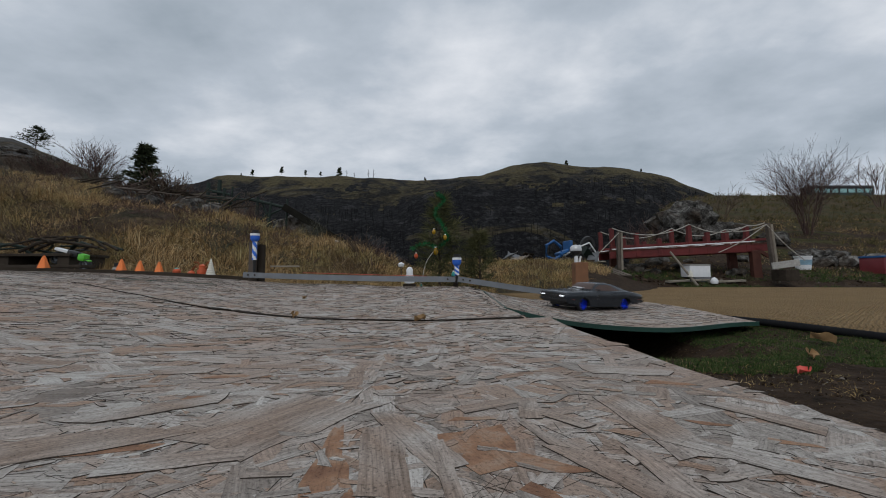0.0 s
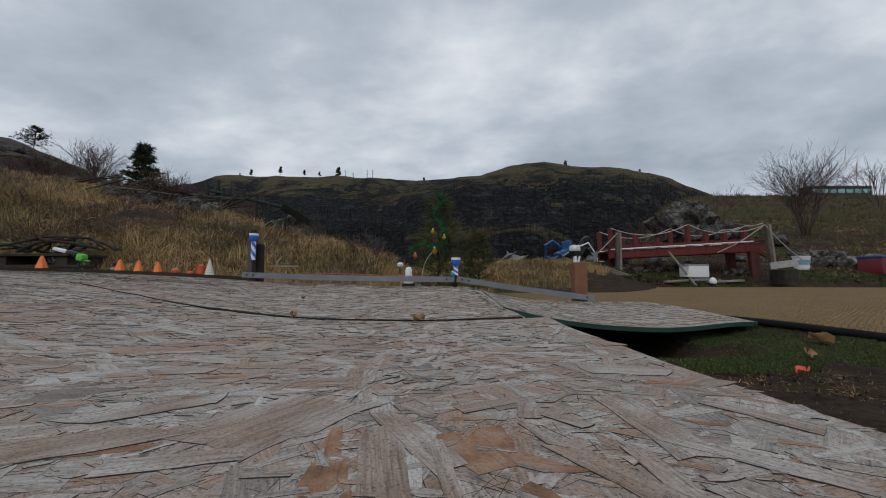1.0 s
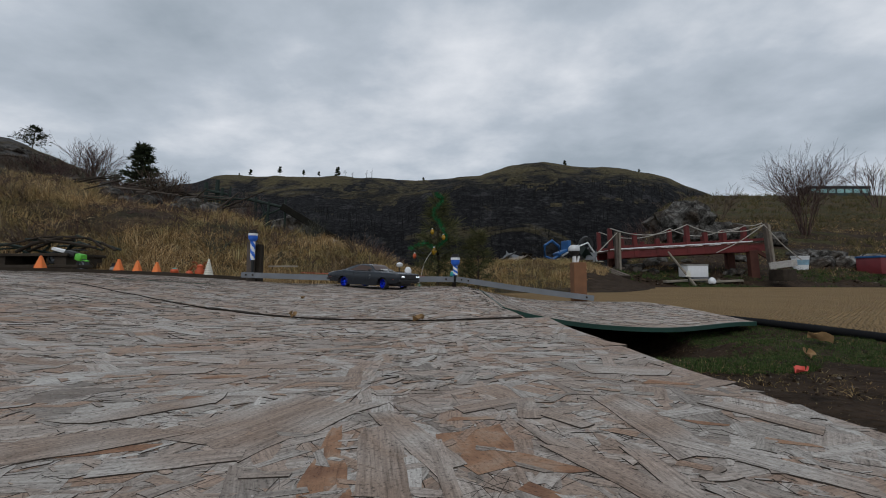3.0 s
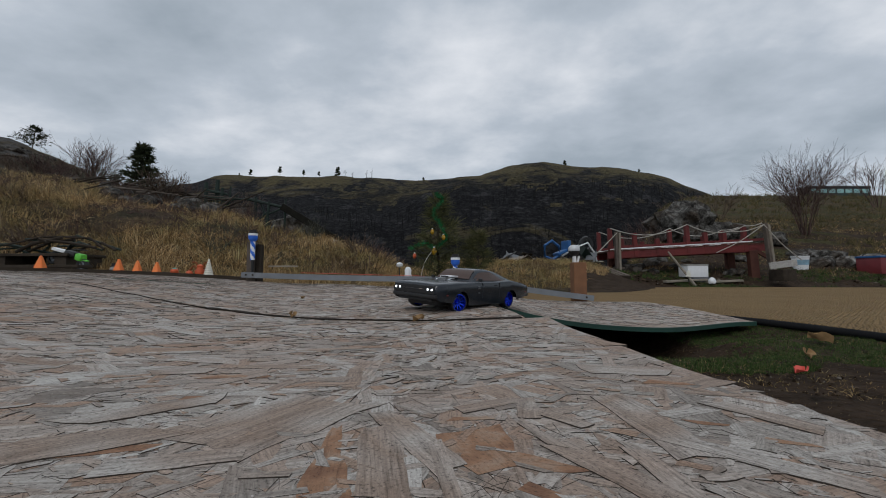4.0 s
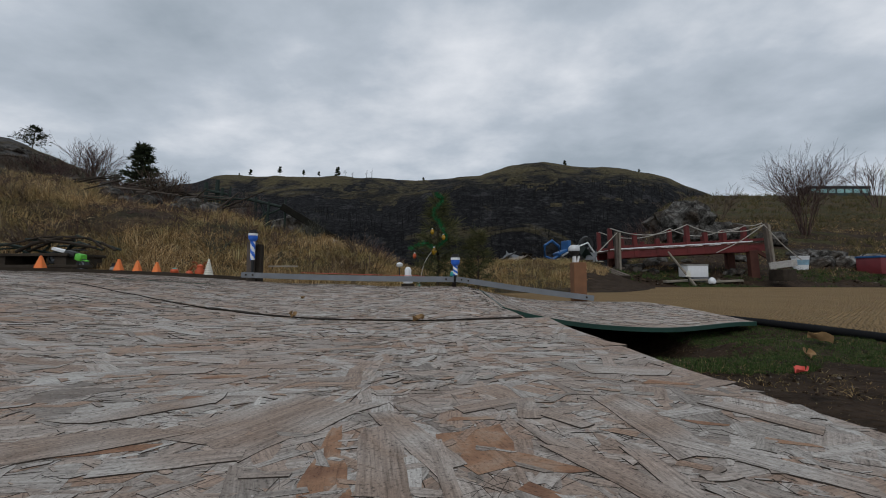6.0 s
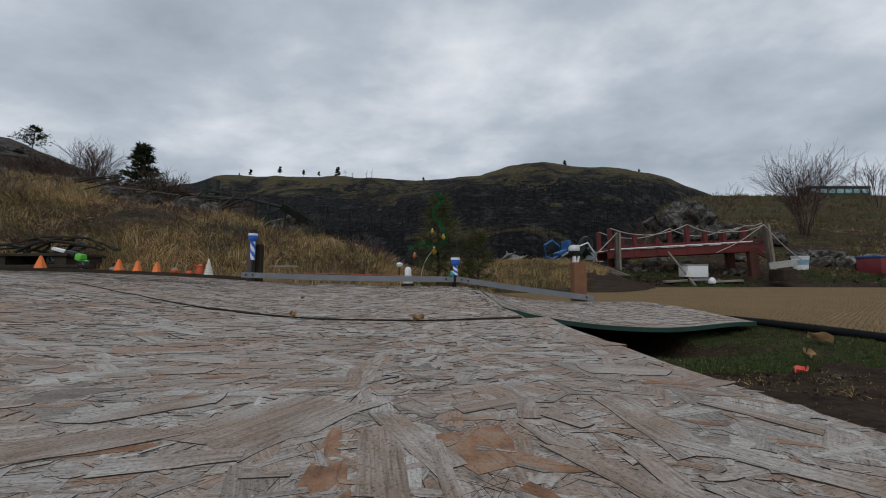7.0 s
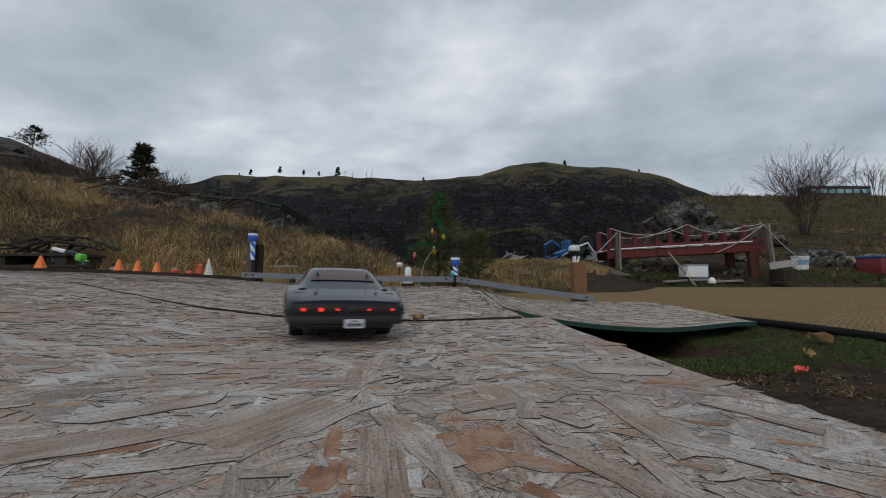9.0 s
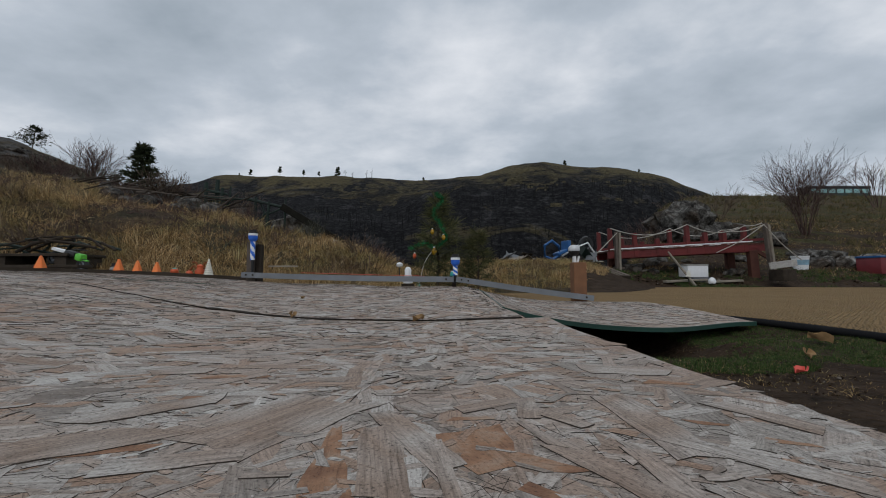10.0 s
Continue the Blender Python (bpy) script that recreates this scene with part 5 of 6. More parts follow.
for k in range(16):
    y = r.uniform(9.0, 10.6)
    u = r.uniform(0.40, 0.72)
    s = r.uniform(0.14, 0.36)
    rock(u * y, y, ground_at(u * y, y) + 0.04, s * 1.5, s * 1.2, s * 0.8, "grey stone under the footbridge", 70 + k, "stones under the footbridge", 2)

for k in range(22):
    y = r.uniform(27, 37)
    u = r.uniform(-1.15, -0.82)
    s = r.uniform(0.4, 1.3)
    rock(u * y, y, ground_at(u * y, y) - 0.22 * s, s * 1.9, s * 1.2, s * 0.6, "dark grey outcrop on the rocky shoulder", 120 + k, "outcrops on the rocky shoulder", 2)

# ---- guard rail, posts and garden lights ----


def steel_angle(a, b, name="guard_rail"):
    """An angle iron with its face to the track, and bolts."""
    a, b = Vector(a), Vector(b)
    d = (b - a)
    ln = d.length
    rail = thing(name, Matrix.Translation(a) @ d.to_track_quat("X", "Z").to_matrix().to_4x4(), "galvanised steel angle guard rail bolted to posts", "guard rail", "guard rails round the deck")
    bm = bmesh.new()
    n = 16
    prof = [(0, 0.0), (0, 0.036), (0.03, 0.036), (0.03, 0.033), (0.003, 0.033), (0.003, 0.0)]
    rings = []
    for i in range(n + 1):
        s = math.sin(math.pi * i / n)
        rings.append([bm.verts.new((ln * i / n, y, z - 0.012 * s * ln * 0.4)) for y, z in prof])
    for u, v in zip(rings, rings[1:]):
        for k in range(6):
            bm.faces.new((u[k], u[(k + 1) % 6], v[(k + 1) % 6], v[k]))
    bm.faces.new(rings[0])
    bm.faces.new(rings[-1])
    part("angle", bm, M["galv"], rail)
    for x in (0.035, 0.08, ln - 0.05):
        part("bolt", lathe([(0.006, -0.004), (0.006, 0.0), (0.0, 0.001)], 8, axis="Y"), M["dark_wood"], rail, "dark bolt head", m=Matrix.Translation((x, -0.002, 0.018)))
    return rail


steel_angle((-1.345, 2.74, 0.092), (0.07, 2.72, 0.062))
steel_angle((0.085, 2.72, 0.064), (0.985, 2.70, -0.062))
strap = part("red_strap", tube(curve_pts([(-0.95, 2.755, 0.1235), (-0.7, 2.757, 0.117), (-0.4, 2.755, 0.108), (-0.12, 2.757, 0.1015)], 20), 0.0016, 5), M["coral"], smooth=60)
tagged(strap, "thin faded red strap lying on the rail", "strap")


def wood_post(x, y, z0, z1, w, d, mat, label, name="wooden_post"):
    p = thing(name, Matrix.Translation((x, y, z0)), label, "post")
    part("post", box(w, d, z1 - z0, (0, 0, (z1 - z0) / 2), 0.004), mat, p)
    return p


p = wood_post(-1.315, 2.83, -0.05, 0.335, 0.045, 0.07, M["old_wood"], "grey weathered double board post behind the rail")
part("board", box(0.032, 0.05, 0.37, (0.044, 0.02, 0.185), 0.003), M["dark_wood"], p)
p = wood_post(0.92, 2.80, -0.14, 0.194, 0.086, 0.086, M["cedar"], "short brown stained square post by the ramp")
wood_post(0.075, 2.79, -0.08, 0.075, 0.03, 0.03, M["dark_wood"], "short dark stake behind the rail joint", "stake")
low = part("cross_board", box(0.2, 0.02, 0.011, (0, 0, 0)), M["pale_wood"], None)
low.location = (-1.12, 2.88, 0.17)
tagged(low, "thin pale board fixed behind the post", "board")


def striped_pole(x, y, z0, tube_len, stake_len):
    """A solar stake light with a twisted blue and white tube."""
    s = thing("solar_light", Matrix.Translation((x, y, z0)), "blue and white striped solar stake light with black cap", "garden light", "striped solar lights on the rail")
    z = stake_len
    part("stake", rod(0.007, 0.011, (0, 0, 0), (0, 0, z), 10), M["black_plastic"], s, "dark stake")
    n, seg, v, f = 28, 20, [], []
    rad = 0.0155
    for i in range(n + 1):
        for k in range(seg):
            a = 2 * math.pi * k / seg
            v.append((rad * math.cos(a), rad * math.sin(a), z + tube_len * i / n))
    me = bpy.data.meshes.new("tube")
    for i in range(n):
        for k in range(seg):
            f.append((i * seg + k, i * seg + (k + 1) % seg, (i + 1) * seg + (k + 1) % seg, (i + 1) * seg + k))
    me.from_pydata(v, [], f)
    me.materials.append(M["blue_paint"])
    me.materials.append(M["white_paint"])
    me.polygons.foreach_set("material_index", [((k + i * 20 // 28) // 5) % 2 for i in range(n) for k in range(seg)])
    ob = new("tube", me)
    ob.parent = s
    z += tube_len
    head = part("head", lathe([(0.014, z - 0.002), (0.026, z + 0.012), (0.03, z + 0.02), (0.03, z + 0.045)], 22), M["blue_paint"], s, "blue lamp head", 50)
    part("band", lathe([(0.0308, z + 0.040), (0.0308, z + 0.055)], 22), M["white_paint"], head, "white band")
    part("cap", lathe([(0.028, z + 0.054), (0.029, z + 0.062), (0.022, z + 0.064), (0.022, z + 0.078), (0.0, z + 0.079)], 22), M["black_plastic"], s, "black solar cap", 40)
    return s


striped_pole(-1.29, 2.78, 0.09, 0.125, 0.12)
striped_pole(0.082, 2.74, 0.052, 0.062, 0.055)


def globe_light(x, y, z):
    g = thing("globe_light", Matrix.Translation((x, y, z)), "small globe solar light on a white bracket", "garden light")
    part("bracket", box(0.018, 0.03, 0.05, (0, 0, 0.025), 0.003), M["white_paint"], g, "white bracket")
    part("bracket", box(0.012, 0.02, 0.045, (0.026, 0, 0.0225), 0.003, rot=Matrix.Rotation(0.25, 4, "Y")), M["white_paint"], g)
    part("base", lathe([(0.012, 0.04), (0.028, 0.055), (0.037, 0.072), (0.0375, 0.078)], 24), M["black_plastic"], g, "black lower shell", 50)
    part("globe", lathe([(0.0375, 0.078), (0.039, 0.088), (0.036, 0.104), (0.026, 0.116), (0.0, 0.121)], 24), M["frost"], g, "frosted silver globe", 50)


M["frost"] = simple("frosted_silver_plastic", (0.55, 0.56, 0.57), 0.35, 0.3, 0.15, 40, 0)
globe_light(0.895, 2.80, 0.194)

# ---- little things on the deck edge ----


def cone(x, y, h):
    c = thing("traffic_cone", Matrix.Translation((x, y, float(deck_z(x, min(y, 2.84))) + 0.022)), "small plain orange marker cone on the kerb", "cone", "orange cones along the kerb")
    bm = bmesh.new()
    bmesh.ops.create_cone(bm, cap_ends=True, segments=4, radius1=h * 0.43, radius2=h * 0.10, depth=h)
    bmesh.ops.rotate(bm, matrix=Matrix.Rotation(radians(52), 3, "Z"), verts=bm.verts)
    bmesh.ops.translate(bm, vec=(0, 0, h / 2), verts=bm.verts)
    bmesh.ops.bevel(bm, geom=bm.edges[:], offset=h * 0.03, segments=2, affect="EDGES")
    part("body", bm, M["orange"], c, smooth=40)


for x, h in ((-2.80, 0.088), (-2.255, 0.080), (-2.125, 0.075), (-1.99, 0.072)):
    cone(x, 2.86, h)


def little_tree(x, y, z, h):
    t = thing("tree_figurine", Matrix.Translation((x, y, z)), "small cream stepped christmas tree figurine", "figurine")
    prof = []
    n = 7
    for i in range(n):
        f = i / n
        prof += [(h * 0.20 * (1 - f) + h * 0.03, h * (0.16 + 0.80 * f)), (h * 0.20 * (1 - f) - h * 0.01, h * (0.16 + 0.80 * (f + 0.8 / n)))]
    part("tiers", lathe(prof + [(0.0, h)], 14), M["cream"], t)
    part("foot", lathe([(h * 0.12, 0), (h * 0.12, h * 0.16)], 14), M["cream"], t)


M["cream"] = simple("cream_plaster", (0.62, 0.60, 0.52), 0.7, 0, 0.15, 30, 0.1, 0.002)
little_tree(-1.635, 2.87, 0.088, 0.14)


def figure(x, y, z, h):
    """A plain stacked garden figure with a dark hat."""
    bm = lathe([(0, 0), (h * 0.3, 0.02 * h), (h * 0.34, h * 0.2), (h * 0.2, h * 0.42), (h * 0.26, h * 0.55), (h * 0.18, h * 0.72), (0.0, h * 0.76)], 18)
    n = len(bm.faces)
    lathe([(h * 0.24, h * 0.72), (h * 0.24, h * 0.76), (h * 0.16, h * 0.77), (h * 0.16, h), (0, h)], 18, bm)
    bm.faces.ensure_lookup_table()
    for f in bm.faces[n:]:
        f.material_index = 1
    ob = part("snowman_figurine", bm, [M["grey_white"], M["black_plastic"]], None, smooth=40)
    ob.location = (x, y, z)
    tagged(ob, "small grey snowman figurine with dark hat", "figurine")


M["grey_white"] = simple("dirty_white_plaster", (0.36, 0.35, 0.33), 0.8, 0, 0.3, 40, 0.2, 0.002)
figure(-2.36, 2.95, 0.098, 0.098)
for x, w in ((-2.5, 0.1), (-1.98, 0.09)):
    ob = part("dark_block", box(w, 0.06, 0.03, (0, 0, 0.015), 0.003), M["dark_wood"], None)
    ob.location = (x, 2.97, 0.10)
    tagged(ob, "dark damp wooden block behind the kerb", "block")


def ornament_ball(name, x, y, z, r, mat, label, cap=None):
    b = thing(name, Matrix.Translation((x, y, z)), label, "ornament")
    bm = bmesh.new()
    bmesh.ops.create_uvsphere(bm, u_segments=20, v_segments=12, radius=r)
    for v in bm.verts:
        a = math.atan2(v.co.y, v.co.x)
        k = 1 - 0.05 * abs(math.cos(a * 5))
        v.co = (v.co.x * k, v.co.y * k, v.co.z * 0.88)
    part("ball", bm, mat, b, smooth=60)
    if cap:
        part("cap", lathe([(r * 0.7, r * 0.55), (r * 0.5, r * 0.85), (0.0, r * 1.0)], 14), cap, b, smooth=50)
    return b


ornament_ball("pumpkin_ornament", -1.925, 2.95, 0.135, 0.027, M["pumpkin"], "small orange pumpkin ornament with teal lid", M["teal"])
ornament_ball("pumpkin_ornament", -1.80, 2.92, 0.12, 0.024, M["pumpkin"], "small orange pumpkin ornament on the kerb")
crab = thing("orange_figurine", Matrix.Translation((-1.74, 2.95, 0.10)), "orange brown garden figurine with bent arms", "figurine")
part("body", lathe([(0.0, 0.0), (0.03, 0.01), (0.036, 0.035), (0.02, 0.06), (0.024, 0.075), (0.0, 0.09)], 14), M["pumpkin"], crab, smooth=50)
for s in (1, -1):
    part("arm", tube([(0, 0, 0.04), (s * 0.05, 0, 0.075), (s * 0.075, 0, 0.045), (s * 0.085, 0, 0.02)], 0.008, 7), M["rusty"], crab)
    part("arm", tube([(0, 0, 0.05), (s * 0.035, 0, 0.10), (s * 0.06, 0, 0.10)], 0.007, 7), M["rusty"], crab)
M["charcoal"] = simple("charcoal_roof", (0.03, 0.032, 0.034), 0.7, 0, 0.2, 1, 0)
# ---- footbridge ----


def build_bridge():
    a, ln = Vector((3.62, 9.0, 0)), 3.42
    m = Matrix.Translation(a) @ Matrix.Rotation(-0.06, 4, "Z") @ Matrix.Rotation(-0.05, 4, "Y")
    br = thing("footbridge", m, "red painted timber footbridge with rope rails", "bridge")
    posts = ((0.08, 1.15), (0.60, 1.02), (1.07, 0.87), (1.71, 1.13), (2.08, 0.95), (2.47, 0.93), (2.89, 1.03), (3.36, 0.86))
    for y in (-0.05, 0.72):
        part("beam", box(ln, 0.07, 0.15, (ln / 2, y, 0.56), 0.008), M["red_paint"], br, "red main beam")
        part("mid_rail", box(ln * 0.99, 0.04, 0.05, (ln / 2, y, 0.735), 0.004), M["red_paint"], br, "red rail")
        part("conduit", rod(0.013, 0.013, (0.05, y - 0.05, 0.685), (ln - 0.4, y - 0.05, 0.70), 8), M["white_paint"], br, "white pipe along the beam")
        for x, top in posts:
            part("post", box(0.085, 0.085, top - 0.5, (x, y, (top + 0.5) / 2), 0.008), M["red_paint"], br, "red rail post")
        pts = []
        for x0, h0, x1, h1, sag in ((0.08, 1.15, 1.71, 1.14, 0.19), (1.71, 1.14, 2.89, 1.04, 0.16), (2.89, 1.04, 3.3, 1.1, 0.03)):
            for i in range(9):
                t = i / 9
                pts.append((x0 + (x1 - x0) * t, y - 0.05, h0 + (h1 - h0) * t - 4 * sag * t * (1 - t)))
        part("rope", tube(pts, 0.011, 6), M["rope"], br, "sagging pale rope", 60)
    n = 22
    for k in range(n):
        part("plank", box(ln / n - 0.012, 0.86, 0.03, (ln * (k + 0.5) / n, 0.335, 0.65), 0.003), M["rust_brown"], br)
    for x, y in ((3.02, -0.05), (3.02, 0.72), (0.2, 0.3)):
        part("leg", box(0.17, 0.12, 0.62, (x, y, 0.2), 0.008), M["rust_brown"], br, "dark brown timber leg")
    part("brace", box(0.5, 0.05, 0.08, (ln - 0.2, -0.06, 0.42), 0.006, rot=Matrix.Rotation(0.6, 4, "Y")), M["rust_brown"], br)
    return br


build_bridge()


def rope_post(x, y, z0, h, lean, ends):
    p = thing("rope_post", Matrix.Translation((x, y, z0)), "grey weathered double timber post with guy ropes", "post", "guyed posts at the bridge ends")
    rot = Matrix.Rotation(lean, 4, "Y")
    part("timber", box(0.055, 0.09, h, (0, 0, h / 2), 0.005, rot=rot), M["old_wood"], p)
    part("timber", box(0.045, 0.09, h * 0.98, (0.065, 0.01, h * 0.49), 0.005, rot=rot), M["pale_wood"], p)
    for e in ends:
        top = Vector((lean * h, -0.05, h * 0.97))
        e = Vector(e)
        mid = (top + e) / 2 - Vector((0, 0, 0.05))
        part("guy_rope", tube(curve_pts([tuple(top), tuple(mid), tuple(e)], 10), 0.010, 6), M["rope"], p, "pale guy rope")


rope_post(3.74, 8.84, 0.02, 1.05, 0.0, [(-0.95, 0.2, 0.12), (-0.62, 0.6, 0.3)])
rope_post(6.55, 8.25, -0.02, 1.2, -0.09, [(0.75, 0.1, 0.45), (-0.85, 0.3, 0.62), (-0.6, 0.2, 1.05)])

# ---- clutter round the bridge ----


def crate(name, x, y, z, sx, sy, sz, mat, label, cat, lid=None, turn=0.0, group=""):
    c = thing(name, Matrix.Translation((x, y, z)) @ Matrix.Rotation(turn, 4, "Z"), label, cat, group)
    part("body", box(sx, sy, sz, (0, 0, sz / 2), min(sx, sz) * 0.06), mat, c, smooth=40)
    if lid:
        part("lid", box(sx * 1.04, sy * 1.04, sz * 0.12, (0, 0, sz * 1.05), 0.01), lid, c, smooth=40)
    return c


crate("cool_box", 5.32, 8.75, 0.09, 0.46, 0.3, 0.24, M["white_paint"], "old white plastic cool box under the bridge", "cool box", M["grey_white"], 0.1)
crate("foam_roll", 5.38, 8.6, -0.03, 0.44, 0.16, 0.12, M["grey_sheet"], "grey rolled sheet below the cool box", "roll", None, 0.05)
crate("storage_tub", 9.85, 9.2, 0.16, 0.75, 0.5, 0.36, M["red_plastic"], "dark red plastic tub with blue lid", "tub", M["blue_sheet"], 0.1)
crate("wooden_box", 6.72, 8.15, 0.02, 0.32, 0.3, 0.22, M["dark_wood"], "open dark wooden box by the post", "box", None, 0.2)
plank = part("sign_board", box(0.50, 0.03, 0.13, (0, 0, 0), 0.006), M["grey_white"], None)
plank.matrix_basis = pose(6.62, 8.0, 0.34, 0, -8, -6)
tagged(plank, "weathered pale board nailed to the post", "board")


def bucket(x, y, z, r, h):
    b = thing("bucket", Matrix.Translation((x, y, z)), "white plastic bucket with a faded blue label", "bucket")
    part("pail", lathe([(r * 0.85, 0), (r, h * 0.9), (r * 1.06, h * 0.9), (r * 1.06, h), (r * 0.97, h), (r * 0.82, 0.02), (0, 0.02)], 24), M["white_paint"], b, smooth=40)
    part("label", lathe([(r * 0.93, h * 0.35), (r * 0.985, h * 0.72)], 24), M["label_blue"], b, "faded blue label band", 40)


M["label_blue"] = simple("faded_blue_print", (0.22, 0.36, 0.45), 0.6, 0, 0.3, 12, 0)
bucket(8.35, 9.6, 0.26, 0.165, 0.32)
ball = part("white_jug", lathe([(0, 0), (0.06, 0.01), (0.075, 0.06), (0.05, 0.11), (0.02, 0.13), (0.0, 0.14)], 16), M["white_paint"], None, smooth=50)
ball.location = (5.42, 8.3, -0.05)
tagged(ball, "small white plastic jug lying on dirt", "jug")
for x, y in ((6.83, 8.2), (4.95, 8.3)):
    t = thing("tree_stake", Matrix.Translation((x, y, 0.0)), "small white and green tree shaped stake", "stake", "tree shaped stakes")
    part("stem", rod(0.012, 0.012, (0, 0, 0), (0, 0, 0.12), 6), M["green_metal"], t)
    part("top", lathe([(0.06, 0.1), (0.03, 0.16), (0.045, 0.16), (0.0, 0.24)], 8), M["cream"], t)
for k, (x, y, ln, tn, mat) in enumerate(((5.0, 8.5, 0.9, 0.1, "pale_wood"), (5.75, 8.45, 0.7, -0.1, "pale_wood"), (3.6, 8.9, 0.7, 0.3, "old_wood"), (2.6, 8.3, 0.8, -0.2, "dark_wood"), (4.6, 9.3, 0.5, 0.5, "pale_wood"))):
    p = part("loose_plank", box(ln, 0.14, 0.035, (0, 0, 0.02), 0.004), M[mat], None)
    p.matrix_basis = pose(x, y, ground_at(x, y) + 0.02, 3, -3, math.degrees(tn))
    tagged(p, "loose weathered plank lying on the ground", "plank", "loose planks")
stick = part("leaning_stick", rod(0.025, 0.02, (5.02, 8.2, -0.08), (4.72, 8.6, 0.62), 8), M["pale_wood"], None)
tagged(stick, "pale pole leaning on the bridge beam", "pole")

# ---- scrap heap behind the square post ----


def pallet(x, y, z, rx, rz, label):
    p = thing("pallet", pose(x, y, z, rx, 0, rz), label, "pallet")
    for k in range(7):
        part("slat", box(0.085, 0.8, 0.02, (-0.36 + 0.12 * k, 0, 0.1), 0.003), M["old_wood"], p)
    for k in range(3):
        part("bearer", box(0.85, 0.07, 0.085, (0, -0.36 + 0.36 * k, 0.045), 0.004), M["dark_wood"], p)


pallet(3.15, 8.3, 0.12, 14, 12, "grey weathered pallet lying on a slope")
pallet(2.72, 8.9, 0.2, 6, -20, "grey weathered pallet lying on a slope")


def scrap_seat(x, y, z):
    s = thing("blue_seat_shell", pose(x, y, z, 0, -22, 12), "bright blue scrapped seat frame on a heap", "scrap")
    ring = [(0.0, 0, 0.0), (-0.14, 0, 0.12), (-0.05, 0, 0.33), (0.14, 0, 0.36), (0.24, 0, 0.2), (0.2, 0, 0.02), (0.0, 0, 0.0)]
    part("frame", tube(ring, 0.032, 6), M["blue_sheet"], s, smooth=40)
    part("shell", box(0.30, 0.26, 0.06, (0.28, 0.05, 0.06), 0.02), M["blue_sheet"], s)
    part("back", box(0.08, 0.30, 0.22, (0.42, 0.05, 0.14), 0.02, rot=Matrix.Rotation(0.4, 4, "Y")), M["blue_sheet"], s)


scrap_seat(2.28, 8.55, 0.46)


def barrow(x, y, z):
    b = thing("wheelbarrow", pose(x, y, z, 0, 0, 15), "upturned old barrow with pale frame and black tyre", "wheelbarrow")
    part("tray", lathe([(0.10, 0), (0.26, 0.14), (0.27, 0.14), (0.11, -0.01)], 4), M["green_metal"], b, m=pose(0.1, 0, 0.12, 50, 20, 45))
    part("frame", tube([(-0.42, 0, 0.12), (-0.1, 0, 0.30), (0.22, 0, 0.42), (0.40, 0, 0.18), (0.44, 0, 0.0)], 0.018, 8), M["white_paint"], b)
    part("frame", tube([(-0.40, 0.3, 0.10), (-0.1, 0.3, 0.28), (0.22, 0.3, 0.40), (0.42, 0.3, 0.05)], 0.018, 8), M["white_paint"], b)
    bm = bmesh.new()
    bm = lathe([(0.10, -0.04), (0.16, -0.045), (0.18, 0), (0.16, 0.045), (0.10, 0.04), (0.10, -0.04)], 24, bm, axis="Y")
    part("tyre", bm, M["black_plastic"], b, m=Matrix.Translation((0.28, 0.15, 0.40)), smooth=50)


barrow(2.95, 8.9, 0.42)
r = random.Random(31)
for k in range(16):
    x, y = r.uniform(1.3, 3.7), r.uniform(8.4, 9.6)
    bm = bmesh.new()
    bmesh.ops.create_grid(bm, x_segments=6, y_segments=5, size=0.5)
    for v in bm.verts:
        v.co.z = 0.16 * noise.noise((v.co.x * 2.2 + k, v.co.y * 2.2, k))
    g = bmesh.ops.solidify(bm, geom=bm.faces[:], thickness=0.02)
    s = r.uniform(0.25, 0.6)
    p = part("scrap_sheet" if k % 3 else "scrap_board", bm, M[("grey_sheet", "dark_wood", "pale_wood", "old_wood")[k % 4]], None, smooth=40)
    p.matrix_basis = pose(x, y, ground_at(x, y) + r.uniform(0.04, 0.22), r.uniform(-25, 25), r.uniform(-25, 25), r.uniform(0, 180)) @ Matrix.Diagonal((s, s * r.uniform(0.3, 0.7), s, 1))
    tagged(p, "crumpled grey scrap on the heap" if k % 3 else "broken weathered board on the heap", "scrap", "scrap heap")

# ---- old machinery and timber on the bank ----


